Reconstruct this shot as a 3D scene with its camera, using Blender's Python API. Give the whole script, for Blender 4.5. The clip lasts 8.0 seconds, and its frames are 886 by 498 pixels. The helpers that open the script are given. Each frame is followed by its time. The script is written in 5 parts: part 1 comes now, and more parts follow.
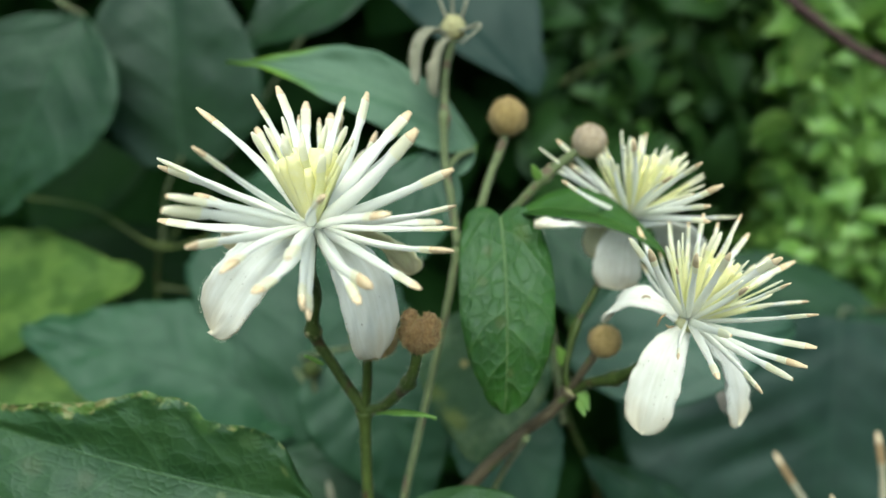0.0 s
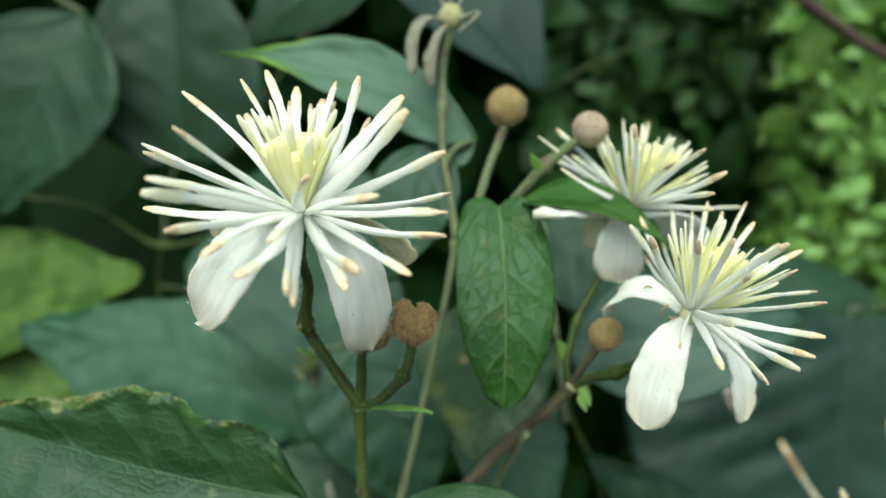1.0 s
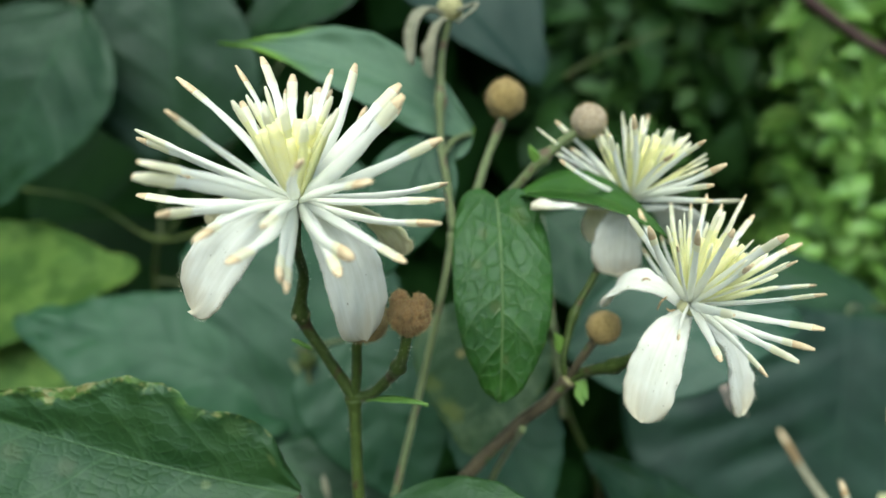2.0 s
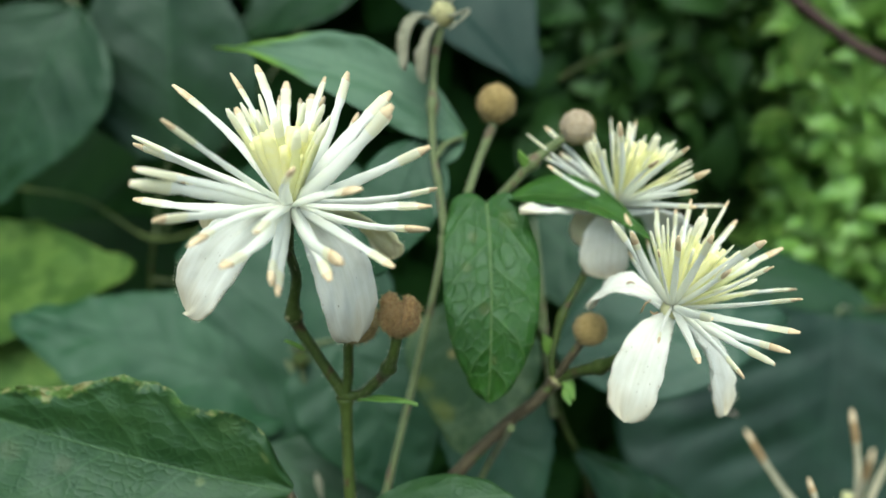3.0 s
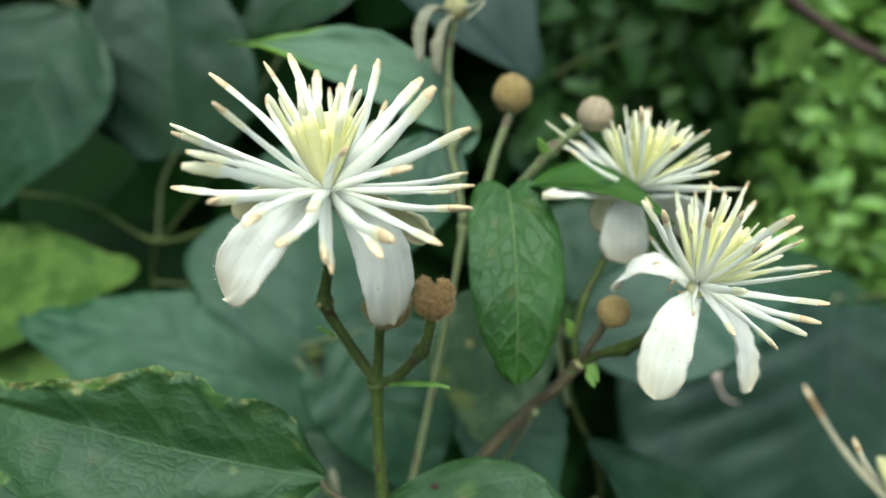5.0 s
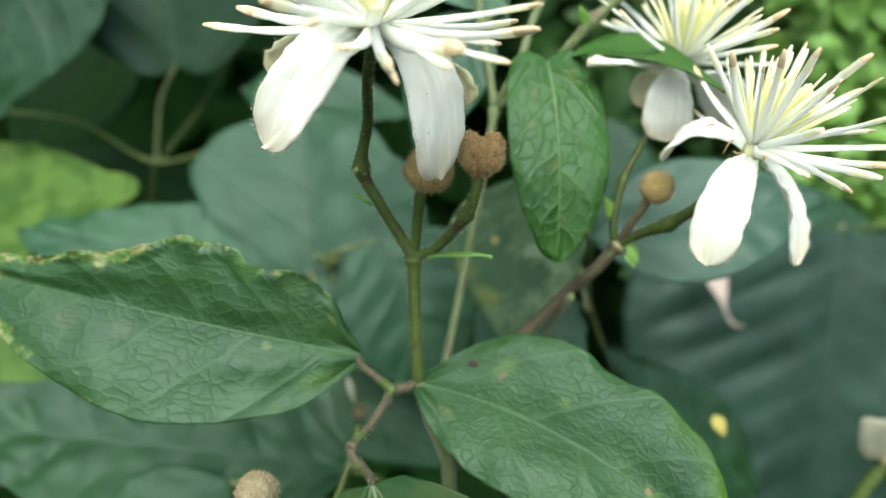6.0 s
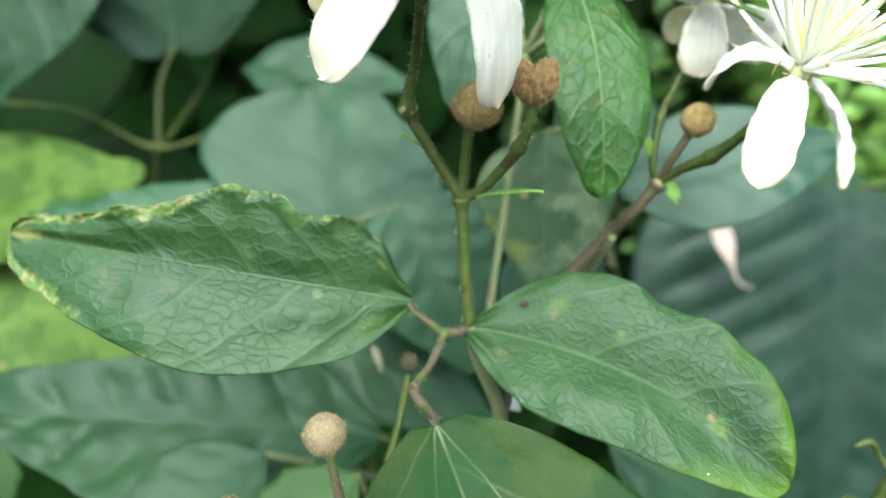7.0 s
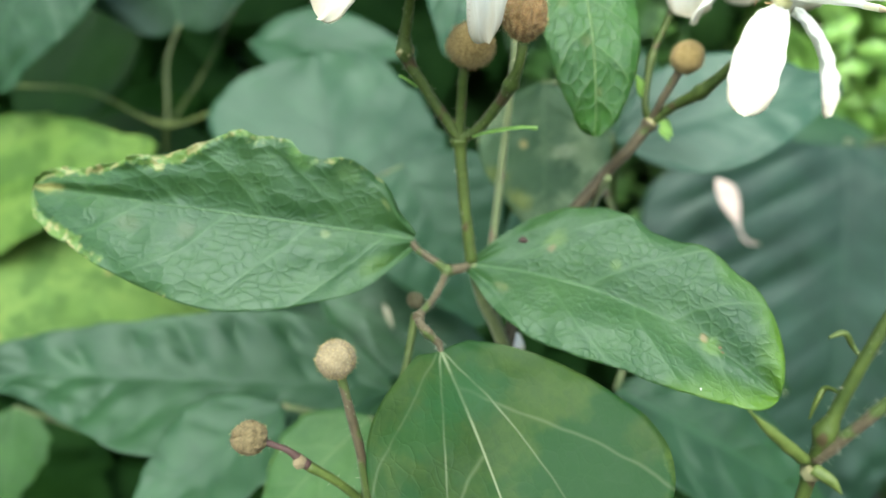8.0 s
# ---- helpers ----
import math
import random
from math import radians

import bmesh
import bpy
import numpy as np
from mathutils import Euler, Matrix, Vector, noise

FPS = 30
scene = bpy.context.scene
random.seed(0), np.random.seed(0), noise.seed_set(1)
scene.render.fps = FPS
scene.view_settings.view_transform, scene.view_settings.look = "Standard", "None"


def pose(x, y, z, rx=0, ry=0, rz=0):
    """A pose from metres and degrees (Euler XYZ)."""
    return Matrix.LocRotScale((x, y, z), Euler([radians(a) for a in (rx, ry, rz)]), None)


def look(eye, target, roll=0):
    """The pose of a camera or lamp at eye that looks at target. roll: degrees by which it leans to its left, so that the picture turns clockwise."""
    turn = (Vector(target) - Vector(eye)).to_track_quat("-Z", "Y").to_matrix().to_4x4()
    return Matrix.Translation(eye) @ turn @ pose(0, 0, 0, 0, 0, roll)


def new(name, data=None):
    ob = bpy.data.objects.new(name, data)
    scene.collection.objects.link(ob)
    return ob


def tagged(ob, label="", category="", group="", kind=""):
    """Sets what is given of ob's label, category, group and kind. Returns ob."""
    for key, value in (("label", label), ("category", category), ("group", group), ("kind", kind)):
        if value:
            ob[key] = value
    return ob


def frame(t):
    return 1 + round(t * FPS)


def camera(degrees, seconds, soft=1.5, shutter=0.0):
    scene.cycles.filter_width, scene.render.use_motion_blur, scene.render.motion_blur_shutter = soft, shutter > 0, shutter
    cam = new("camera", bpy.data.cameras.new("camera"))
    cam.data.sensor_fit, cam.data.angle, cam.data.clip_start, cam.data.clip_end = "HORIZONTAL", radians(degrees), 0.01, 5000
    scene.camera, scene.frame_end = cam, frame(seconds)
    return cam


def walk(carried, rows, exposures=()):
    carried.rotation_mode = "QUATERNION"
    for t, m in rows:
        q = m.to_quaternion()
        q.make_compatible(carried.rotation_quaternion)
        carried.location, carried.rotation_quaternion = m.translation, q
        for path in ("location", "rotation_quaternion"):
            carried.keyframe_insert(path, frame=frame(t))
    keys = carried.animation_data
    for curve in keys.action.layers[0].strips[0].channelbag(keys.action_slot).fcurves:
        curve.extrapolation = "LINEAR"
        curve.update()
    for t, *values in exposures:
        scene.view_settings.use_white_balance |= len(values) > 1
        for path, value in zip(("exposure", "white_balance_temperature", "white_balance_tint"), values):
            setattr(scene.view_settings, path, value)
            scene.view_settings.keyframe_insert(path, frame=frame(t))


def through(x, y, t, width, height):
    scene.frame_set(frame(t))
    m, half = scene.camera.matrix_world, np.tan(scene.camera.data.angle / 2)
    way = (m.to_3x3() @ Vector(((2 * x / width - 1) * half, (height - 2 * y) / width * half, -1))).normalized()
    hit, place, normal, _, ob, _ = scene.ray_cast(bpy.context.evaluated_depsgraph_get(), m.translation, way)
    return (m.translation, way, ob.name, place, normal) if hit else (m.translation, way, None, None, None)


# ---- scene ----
cam = camera(68.0, 8.0)
METRES, EYE, TILT, LEAN, TURN = 0.0440, 0.42, -15.0, 0.0, 0.0
ROWS = [
    (0.0, -0.0000, 0.0002, -0.0001, 0.00, -0.00, 0.00),
    (0.5, -0.0293, -0.0205, 0.0015, -0.06, -0.06, -0.63),
    (1.0, 0.0221, 0.0370, -0.0258, 0.57, 0.22, 0.17),
    (1.5, -0.0152, 0.0311, -0.0379, 0.14, -0.05, -0.56),
    (1.7, 0.0151, 0.0504, -0.0425, 0.49, 0.09, -0.18),
    (3.0, 0.0400, 0.0174, -0.0319, 0.17, -0.01, -0.44),
    (3.5, 0.0623, -0.0045, -0.0317, -0.11, 0.27, -0.31),
    (4.0, 0.0490, -0.0038, -0.0058, -0.04, 0.53, 0.24),
    (4.2, 0.0483, -0.0068, 0.0050, -0.17, 0.67, 0.30),
    (5.3, -0.0788, 0.0114, -0.1305, -1.01, -0.45, 0.75),
    (5.5, -0.0907, 0.0380, -0.1735, -0.64, -1.86, 0.62),
    (6.0, -0.1552, 0.0604, -0.2514, -1.96, -3.61, 0.63),
    (6.5, -0.2361, 0.0629, -0.3361, -3.26, -4.34, 1.55),
    (7.0, -0.2898, 0.0714, -0.3575, -3.38, -4.18, 3.25),
    (7.5, -0.2827, 0.0897, -0.3915, -3.27, -5.01, 4.86),
    (8.0, -0.2778, -0.0013, -0.4510, -2.50, -5.53, 5.18),
]
EXPOSURES = [(0.0, 0.88, 6350, -6.0), (4.2, 0.88, 6350, -6.0), (5.5, 1.14, 6400, -3.5), (6.2, 1.55, 6500, -1.0), (7.0, 1.93, 6500, -1.0), (8.0, 2.0, 6500, -1.0)]
walk(cam, [(t, pose(0, 0, EYE, TILT, LEAN, TURN) @ pose(METRES * x, METRES * y, METRES * z, 90 + pitch, roll, yaw)) for t, x, y, z, yaw, pitch, roll in ROWS], EXPOSURES)
# close-focus lens: the hedge behind falls softly out of focus
cam.data.dof.use_dof = True
cam.data.dof.focus_distance = 0.0495
cam.data.dof.aperture_fstop = 23.0

# ---- sky and sun: a bright overcast day, open towards the viewer ----
SUN_UP, SUN_TURN = 56.0, 186.0
world = bpy.data.worlds.new("overcast_sky")
scene.world = world
world.use_nodes = True
wn = world.node_tree
wn.nodes.clear()
sky = wn.nodes.new("ShaderNodeTexSky")
sky.sky_type = 'NISHITA'
sky.sun_disc = False
sky.sun_elevation, sky.sun_rotation = radians(SUN_UP), radians(SUN_TURN)
sky.air_density, sky.dust_density, sky.ozone_density = 1.0, 4.0, 1.0
back = wn.nodes.new("ShaderNodeBackground")
back.inputs["Strength"].default_value = 0.13
wout = wn.nodes.new("ShaderNodeOutputWorld")
wn.links.new(sky.outputs["Color"], back.inputs["Color"])
wn.links.new(back.outputs["Background"], wout.inputs["Surface"])
lamp = bpy.data.lights.new("sun", 'SUN')
lamp.energy, lamp.angle, lamp.color = 1.4, radians(52), (1.0, 0.97, 0.91)
sun = new("sun", lamp)
a = radians(SUN_TURN)
sun.matrix_world = look(Vector((math.sin(a), math.cos(a), math.tan(radians(SUN_UP)))) * 2.0, (0, 0, 0))

# ---- materials ----


class Nodes:
    """A small helper to wire a material."""

    def __init__(self, name):
        self.mat = bpy.data.materials.new(name)
        self.mat.use_nodes = True
        self.tree = self.mat.node_tree
        self.tree.nodes.clear()
        self.out = self.tree.nodes.new("ShaderNodeOutputMaterial")

    def link(self, a, b):
        self.tree.links.new(a, b)

    def math(self, op, a, b=None, c=None, clamp=False):
        node = self.tree.nodes.new("ShaderNodeMath")
        node.operation = op
        node.use_clamp = clamp
        for slot, v in zip(node.inputs, (a, b, c)):
            if v is None:
                continue
            if isinstance(v, (int, float)):
                slot.default_value = v
            else:
                self.link(v, slot)
        return node.outputs[0]

    def ramp(self, value, stops, ease=False):
        node = self.tree.nodes.new("ShaderNodeValToRGB")
        if ease:
            node.color_ramp.interpolation = 'EASE'
        el = node.color_ramp.elements
        while len(el) < len(stops):
            el.new(0.5)
        for e, (p, c) in zip(el, stops):
            e.position = p
            e.color = (c, c, c, 1) if isinstance(c, (int, float)) else (*c, 1)
        self.link(value, node.inputs[0])
        return node.outputs[0]

    def mix(self, factor, a, b, blend='MIX'):
        node = self.tree.nodes.new("ShaderNodeMix")
        node.data_type, node.blend_type = 'RGBA', blend
        for slot, v in zip((node.inputs[0], node.inputs[6], node.inputs[7]), (factor, a, b)):
            if isinstance(v, (int, float)):
                slot.default_value = v
            elif isinstance(v, tuple):
                slot.default_value = (*v, 1)
            else:
                self.link(v, slot)
        return node.outputs[2]

    def noise(self, vector, scale, detail=3.0, rough=0.55):
        node = self.tree.nodes.new("ShaderNodeTexNoise")
        node.inputs["Scale"].default_value, node.inputs["Detail"].default_value, node.inputs["Roughness"].default_value = scale, detail, rough
        self.link(vector, node.inputs["Vector"])
        return node

    def voronoi(self, vector, scale, feature='F1'):
        node = self.tree.nodes.new("ShaderNodeTexVoronoi")
        node.feature = feature
        node.inputs["Scale"].default_value = scale
        self.link(vector, node.inputs["Vector"])
        return node

    def bump(self, height, strength, distance, normal=None):
        node = self.tree.nodes.new("ShaderNodeBump")
        node.inputs["Strength"].default_value, node.inputs["Distance"].default_value = strength, distance
        self.link(height, node.inputs["Height"])
        if normal is not None:
            self.link(normal, node.inputs["Normal"])
        return node.outputs[0]

    def finish(self, color, rough=0.5, normal=None, through=0.0, through_color=None, spec=0.3, sheen=0.0, sky_tint=None):
        p = self.tree.nodes.new("ShaderNodeBsdfPrincipled")
        for slot, v in ((p.inputs["Base Color"], color), (p.inputs["Roughness"], rough)):
            if isinstance(v, (int, float)):
                slot.default_value = v
            elif isinstance(v, tuple):
                slot.default_value = (*v, 1)
            else:
                self.link(v, slot)
        p.inputs["Specular IOR Level"].default_value = spec
        p.inputs["Sheen Weight"].default_value = sheen
        if sky_tint is not None:
            p.inputs["Specular Tint"].default_value = (*sky_tint, 1)
        if normal is not None:
            self.link(normal, p.inputs["Normal"])
        last = p.outputs[0]
        if through:
            tr = self.tree.nodes.new("ShaderNodeBsdfTranslucent")
            v = through_color if through_color is not None else color
            if isinstance(v, tuple):
                tr.inputs[0].default_value = (*v, 1)
            else:
                self.link(v, tr.inputs[0])
            m = self.tree.nodes.new("ShaderNodeMixShader")
            m.inputs[0].default_value = through
            self.link(last, m.inputs[1])
            self.link(tr.outputs[0], m.inputs[2])
            last = m.outputs[0]
        self.link(last, self.out.inputs["Surface"])
        return self.mat


def leaf_material(name, dark, mid, vein, rough=0.42, edge=None, edge_amount=0.0, spots=0.0, net=1.0, relief=1.0, through=0.22, spacing=0.62, patch=None, patch_at=0.62, tip=None, gleam=0.3, palm=0.0, ribw=1.0, latw=0.4, crust=0.0, marks=(), linew=0.3, cells=7.4, tip_from=0.54, crease_shade=0.0):
    """A veined leaf. The mesh's UV runs in centimetres along and across the blade; the second one from 0 to 1 and -1 to 1."""
    n = Nodes(name)
    uv = n.tree.nodes.new("ShaderNodeUVMap")
    uv.uv_map = "cm"
    sh = n.tree.nodes.new("ShaderNodeUVMap")
    sh.uv_map = "blade"
    info = n.tree.nodes.new("ShaderNodeObjectInfo")
    off = n.tree.nodes.new("ShaderNodeVectorMath")
    off.operation = 'ADD'
    n.link(uv.outputs[0], off.inputs[0])
    shift = n.tree.nodes.new("ShaderNodeCombineXYZ")
    n.link(n.math('MULTIPLY', info.outputs["Random"], 37.0), shift.inputs[2])
    n.link(shift.outputs[0], off.inputs[1])
    vec = off.outputs[0]
    wob = n.noise(vec, 1.6, 2.0)
    warp = n.mix(0.22, vec, wob.outputs["Color"], 'ADD')
    sep = n.tree.nodes.new("ShaderNodeSeparateXYZ")
    n.link(warp, sep.inputs[0])
    x, y = sep.outputs[0], sep.outputs[1]
    clean = n.tree.nodes.new("ShaderNodeSeparateXYZ")
    n.link(uv.outputs[0], clean.inputs[0])
    blade = n.tree.nodes.new("ShaderNodeSeparateXYZ")
    n.link(sh.outputs[0], blade.inputs[0])
    u, v = blade.outputs[0], n.math('ABSOLUTE', blade.outputs[1])
    ay = n.math('ABSOLUTE', clean.outputs[1])
    side = n.math('MULTIPLY', n.math('GREATER_THAN', clean.outputs[1], 0.0), 0.43)
    # midrib
    ribs = n.math('MULTIPLY_ADD', u, -0.014 * ribw, 0.021 * ribw)
    rib = n.math('SUBTRACT', 1.0, n.math('DIVIDE', ay, ribs), clamp=True)
    # side veins run forward from the midrib
    s = n.math('SUBTRACT', x, n.math('MULTIPLY_ADD', ay, 0.72, n.math('MULTIPLY', n.math('MULTIPLY', v, v), 0.4 * spacing)))
    s = n.math('ADD', n.math('DIVIDE', s, spacing), side)
    tri = n.math('ABSOLUTE', n.math('SUBTRACT', n.math('FRACT', s), 0.5))
    lat = n.math('SUBTRACT', 1.0, n.math('DIVIDE', tri, 0.034), clamp=True)
    if palm:
        wander = n.math('MULTIPLY_ADD', wob.outputs["Fac"], 0.08, -0.04)
        px = n.math('ABSOLUTE', n.math('ADD', wander, n.math('SUBTRACT', ay, n.math('MULTIPLY', n.math('POWER', clean.outputs[0], 0.85), palm))))
        lat = n.math('MAXIMUM', n.math('MULTIPLY', lat, 0.4), n.math('MULTIPLY', n.math('SUBTRACT', 1.0, n.math('DIVIDE', px, 0.014 * max(1.0, ribw)), clamp=True), n.ramp(u, [(0.3, 1.2), (0.75, 0.15)])), clamp=True)
    latsoft = n.math('SUBTRACT', 1.0, n.math('DIVIDE', tri, 0.3), clamp=True)
    # fine net of veins
    wob2 = n.noise(vec, 6.0, 2.0)
    warp2 = n.mix(0.09, warp, wob2.outputs["Color"], 'ADD')
    long = n.tree.nodes.new("ShaderNodeVectorMath")
    long.operation = 'MULTIPLY'
    n.link(warp2, long.inputs[0])
    long.inputs[1].default_value = (0.78, 1.2, 1.0)
    net1 = n.voronoi(long.outputs[0], cells, 'DISTANCE_TO_EDGE')
    net2 = n.voronoi(warp2, cells * 2.3, 'DISTANCE_TO_EDGE')
    line1 = n.ramp(net1.outputs["Distance"], [(0.0, 1.0), (0.02, 0.7), (0.06, 0.0)])
    line2 = n.ramp(net2.outputs["Distance"], [(0.0, 1.0), (0.14, 0.0)])
    dome = n.ramp(net1.outputs["Distance"], [(0.0, 0.0), (0.04, 0.36), (0.1, 0.68), (0.2, 0.9), (0.36, 1.0)])
    dome2 = n.ramp(net2.outputs["Distance"], [(0.0, 0.0), (0.36, 1.0)], True)
    swell = n.noise(vec, 2.6, 2.0, 0.5)
    # colours
    big = n.noise(vec, 0.9, 3.0)
    small = n.noise(vec, 9.0, 4.0, 0.7)
    tone = n.math('MULTIPLY_ADD', small.outputs["Fac"], 0.45, n.math('MULTIPLY', big.outputs["Fac"], 0.75))
    base = n.mix(n.ramp(tone, [(0.38, 0.0), (0.78, 1.0)]), dark, mid)
    if patch is not None:
        pn = n.noise(vec, 1.3, 4.0, 0.6)
        base = n.mix(n.ramp(pn.outputs["Fac"], [(patch_at - 0.05, 0.0), (patch_at + 0.06, 1.0)]), base, patch)
    if tip is not None:
        tn = n.math('MULTIPLY_ADD', big.outputs["Fac"], 0.5, n.math('MULTIPLY_ADD', v, 0.3, u))
        base = n.mix(n.ramp(n.math('SUBTRACT', tn, 0.5), [(tip_from, 0.0), (tip_from + 0.24, 1.0)]), base, tip)
    veins = n.math('MAXIMUM', n.math('MULTIPLY', rib, 0.85), n.math('MULTIPLY', lat, latw))
    veins = n.math('MAXIMUM', veins, n.math('MULTIPLY', line1, linew * net))
    veins = n.math('MAXIMUM', veins, n.math('MULTIPLY', line2, 0.4 * linew * net), clamp=True)
    base = n.mix(veins, base, vein)
    # furrows between the vein cells get their shade as a darker colour
    if crease_shade:
        dent_shade = n.ramp(net1.outputs["Distance"], [(0.0, 1.0), (0.045, 0.0)])
        base = n.mix(n.math('MULTIPLY', dent_shade, n.ramp(small.outputs["Fac"], [(0.3, 0.0), (0.5, crease_shade)])), base, (0.004, 0.02, 0.004))
    if edge is not None:
        en = n.noise(vec, 4.0, 4.0, 0.65)
        worn = v
        if crust:
            low = n.math('MULTIPLY', v, n.math('MULTIPLY_ADD', n.ramp(u, [(0.78, 0.0), (0.92, 1.0)]), 0.24, 0.72))
            worn = n.math('MAXIMUM', blade.outputs[1], low)
        em = n.math('MULTIPLY_ADD', en.outputs["Fac"], 0.5 + crust, n.math('MULTIPLY_ADD', worn, 0.9, n.math('MULTIPLY_ADD', u, 0.5 if crust else 0.14, -0.16 if crust else 0.0)))
        em = n.ramp(n.math('SUBTRACT', em, 0.5 + crust * 0.5), [(0.7 - edge_amount, 0.0), (0.8 - edge_amount, 1.0)])
        base = n.mix(em, base, edge)
        if crust:
            cn = n.noise(vec, 11.0, 3.0, 0.6)
            cm = n.math('MULTIPLY', n.ramp(cn.outputs["Fac"], [(0.52, 0.0), (0.6, 1.0)]), em)
            base = n.mix(n.math('MULTIPLY', cm, 0.8), base, (0.21, 0.2, 0.085))
            dn = n.noise(vec, 5.0, 3.0, 0.6)
            rim = n.math('MULTIPLY', n.math('GREATER_THAN', worn, 0.965), n.ramp(dn.outputs["Fac"], [(0.5, 0.0), (0.56, 1.0)]))
            base = n.mix(n.math('MULTIPLY', rim, 0.2), base, (0.05, 0.03, 0.015))
    if spots:
        sv = n.voronoi(vec, 1.9)
        sm = n.math('MULTIPLY_ADD', small.outputs["Fac"], 0.12, sv.outputs["Distance"])
        col = n.tree.nodes.new("ShaderNodeSeparateColor")
        n.link(sv.outputs["Color"], col.inputs[0])
        few = n.math('GREATER_THAN', col.outputs[0], 1.0 - spots)
        m1 = n.math('MULTIPLY', n.ramp(sm, [(0.14, 1.0), (0.24, 0.0)]), few)
        base = n.mix(n.math('MULTIPLY', m1, 0.75), base, (0.28, 0.24, 0.09))
        m2 = n.math('MULTIPLY', n.ramp(sm, [(0.09, 1.0), (0.13, 0.0)]), few)
        base = n.mix(n.math('MULTIPLY', m2, 0.8), base, (0.12, 0.05, 0.025))
    # single blotches: place along and across the blade, radius (cm), colour, strength
    for mu, mv, mr, mc, ms in marks:
        du = n.math('MULTIPLY', n.math('SUBTRACT', u, mu), 3.6)
        dv = n.math('MULTIPLY', n.math('SUBTRACT', blade.outputs[1], mv), 0.85)
        d = n.math('SQRT', n.math('ADD', n.math('MULTIPLY', du, du), n.math('MULTIPLY', dv, dv)))
        d = n.math('MULTIPLY_ADD', small.outputs["Fac"], mr * 1.3, n.math('SUBTRACT', d, mr * 0.65))
        base = n.mix(n.math('MULTIPLY', n.ramp(n.math('DIVIDE', d, mr), [(0.45, 1.0), (1.15, 0.0)]), ms), base, mc)
    hue = n.tree.nodes.new("ShaderNodeHueSaturation")
    n.link(base, hue.inputs["Color"])
    n.link(n.math('MULTIPLY_ADD', info.outputs["Random"], 0.3, 0.85), hue.inputs["Value"])
    base = hue.outputs[0]
    some = n.noise(vec, 2.4, 3.0)
    dome = n.math('MULTIPLY', dome, n.ramp(tri, [(0.0, 0.15), (0.1, 1.0)]))
    dome = n.math('MULTIPLY', dome, n.ramp(some.outputs["Fac"], [(0.34, 0.45), (0.6, 1.0)]))
    height = n.math('SUBTRACT', n.math('MULTIPLY_ADD', dome2, 0.07 * net, n.math('MULTIPLY', dome, 0.5)), n.math('MULTIPLY', n.math('MULTIPLY', latsoft, latsoft), 0.5))
    height = n.math('MULTIPLY_ADD', swell.outputs["Fac"], 0.7, height)
    height = n.math('SUBTRACT', height, n.math('MULTIPLY', rib, 0.45))
    height = n.math('MULTIPLY_ADD', small.outputs["Fac"], 0.12, height)
    normal = n.bump(height, 0.5 * relief, 0.0003)
    gloss = n.math('MULTIPLY_ADD', small.outputs["Fac"], 0.25, rough - 0.09)
    # the last value tints the gloss blue, standing in for bluish sky sheen
    return n.finish(base, gloss, normal, through, n.mix(0.5, base, (0.1, 0.2, 0.02)), gleam, 0.0, (0.78, 0.95, 1.0))


def plain_material(name, dark, light, scale, rough=0.6, relief=0.4, distance=0.0003, through=0.0, sheen=0.0, spec=0.4, speck=None, speck_scale=900.0, speck_at=0.7):
    n = Nodes(name)
    tc = n.tree.nodes.new("ShaderNodeTexCoord")
    vec = tc.outputs["Object"]
    a = n.noise(vec, scale, 4.0, 0.6)
    b = n.noise(vec, scale * 6, 3.0, 0.6)
    t = n.math('MULTIPLY_ADD', b.outputs["Fac"], 0.4, n.math('MULTIPLY', a.outputs["Fac"], 0.7))
    base = n.mix(n.ramp(t, [(0.35, 0.0), (0.75, 1.0)]), dark, light)
    if speck is not None:
        sp = n.noise(vec, speck_scale, 2.0)
        base = n.mix(n.ramp(sp.outputs["Fac"], [(speck_at, 0.0), (speck_at + 0.05, 1.0)]), base, speck)
    return n.finish(base, rough, n.bump(t, relief, distance), through, None, spec, sheen)


LEAF_FRESH = leaf_material("leaf_mid_green", (0.007, 0.034, 0.006), (0.024, 0.066, 0.013), (0.08, 0.155, 0.06), 0.48, (0.074, 0.110, 0.018), -0.1, 0.0, relief=0.78, crease_shade=0.2, gleam=0.48, cells=11.5, spacing=0.8, ribw=0.45, tip=(0.05, 0.115, 0.001), tip_from=0.64, linew=0.2, latw=0.26,
                           marks=((0.22, -0.5, 0.14, (0.07, 0.12, 0.025), 0.6), (0.22, -0.38, 0.06, (0.12, 0.09, 0.045), 0.6), (0.42, -0.35, 0.08, (0.06, 0.11, 0.015), 0.5), (0.13, 0.5, 0.13, (0.1, 0.12, 0.05), 0.5), (0.77, 0.04, 0.15, (0.07, 0.14, 0.015), 0.55), (0.74, -0.03, 0.06, (0.17, 0.13, 0.06), 0.8)))
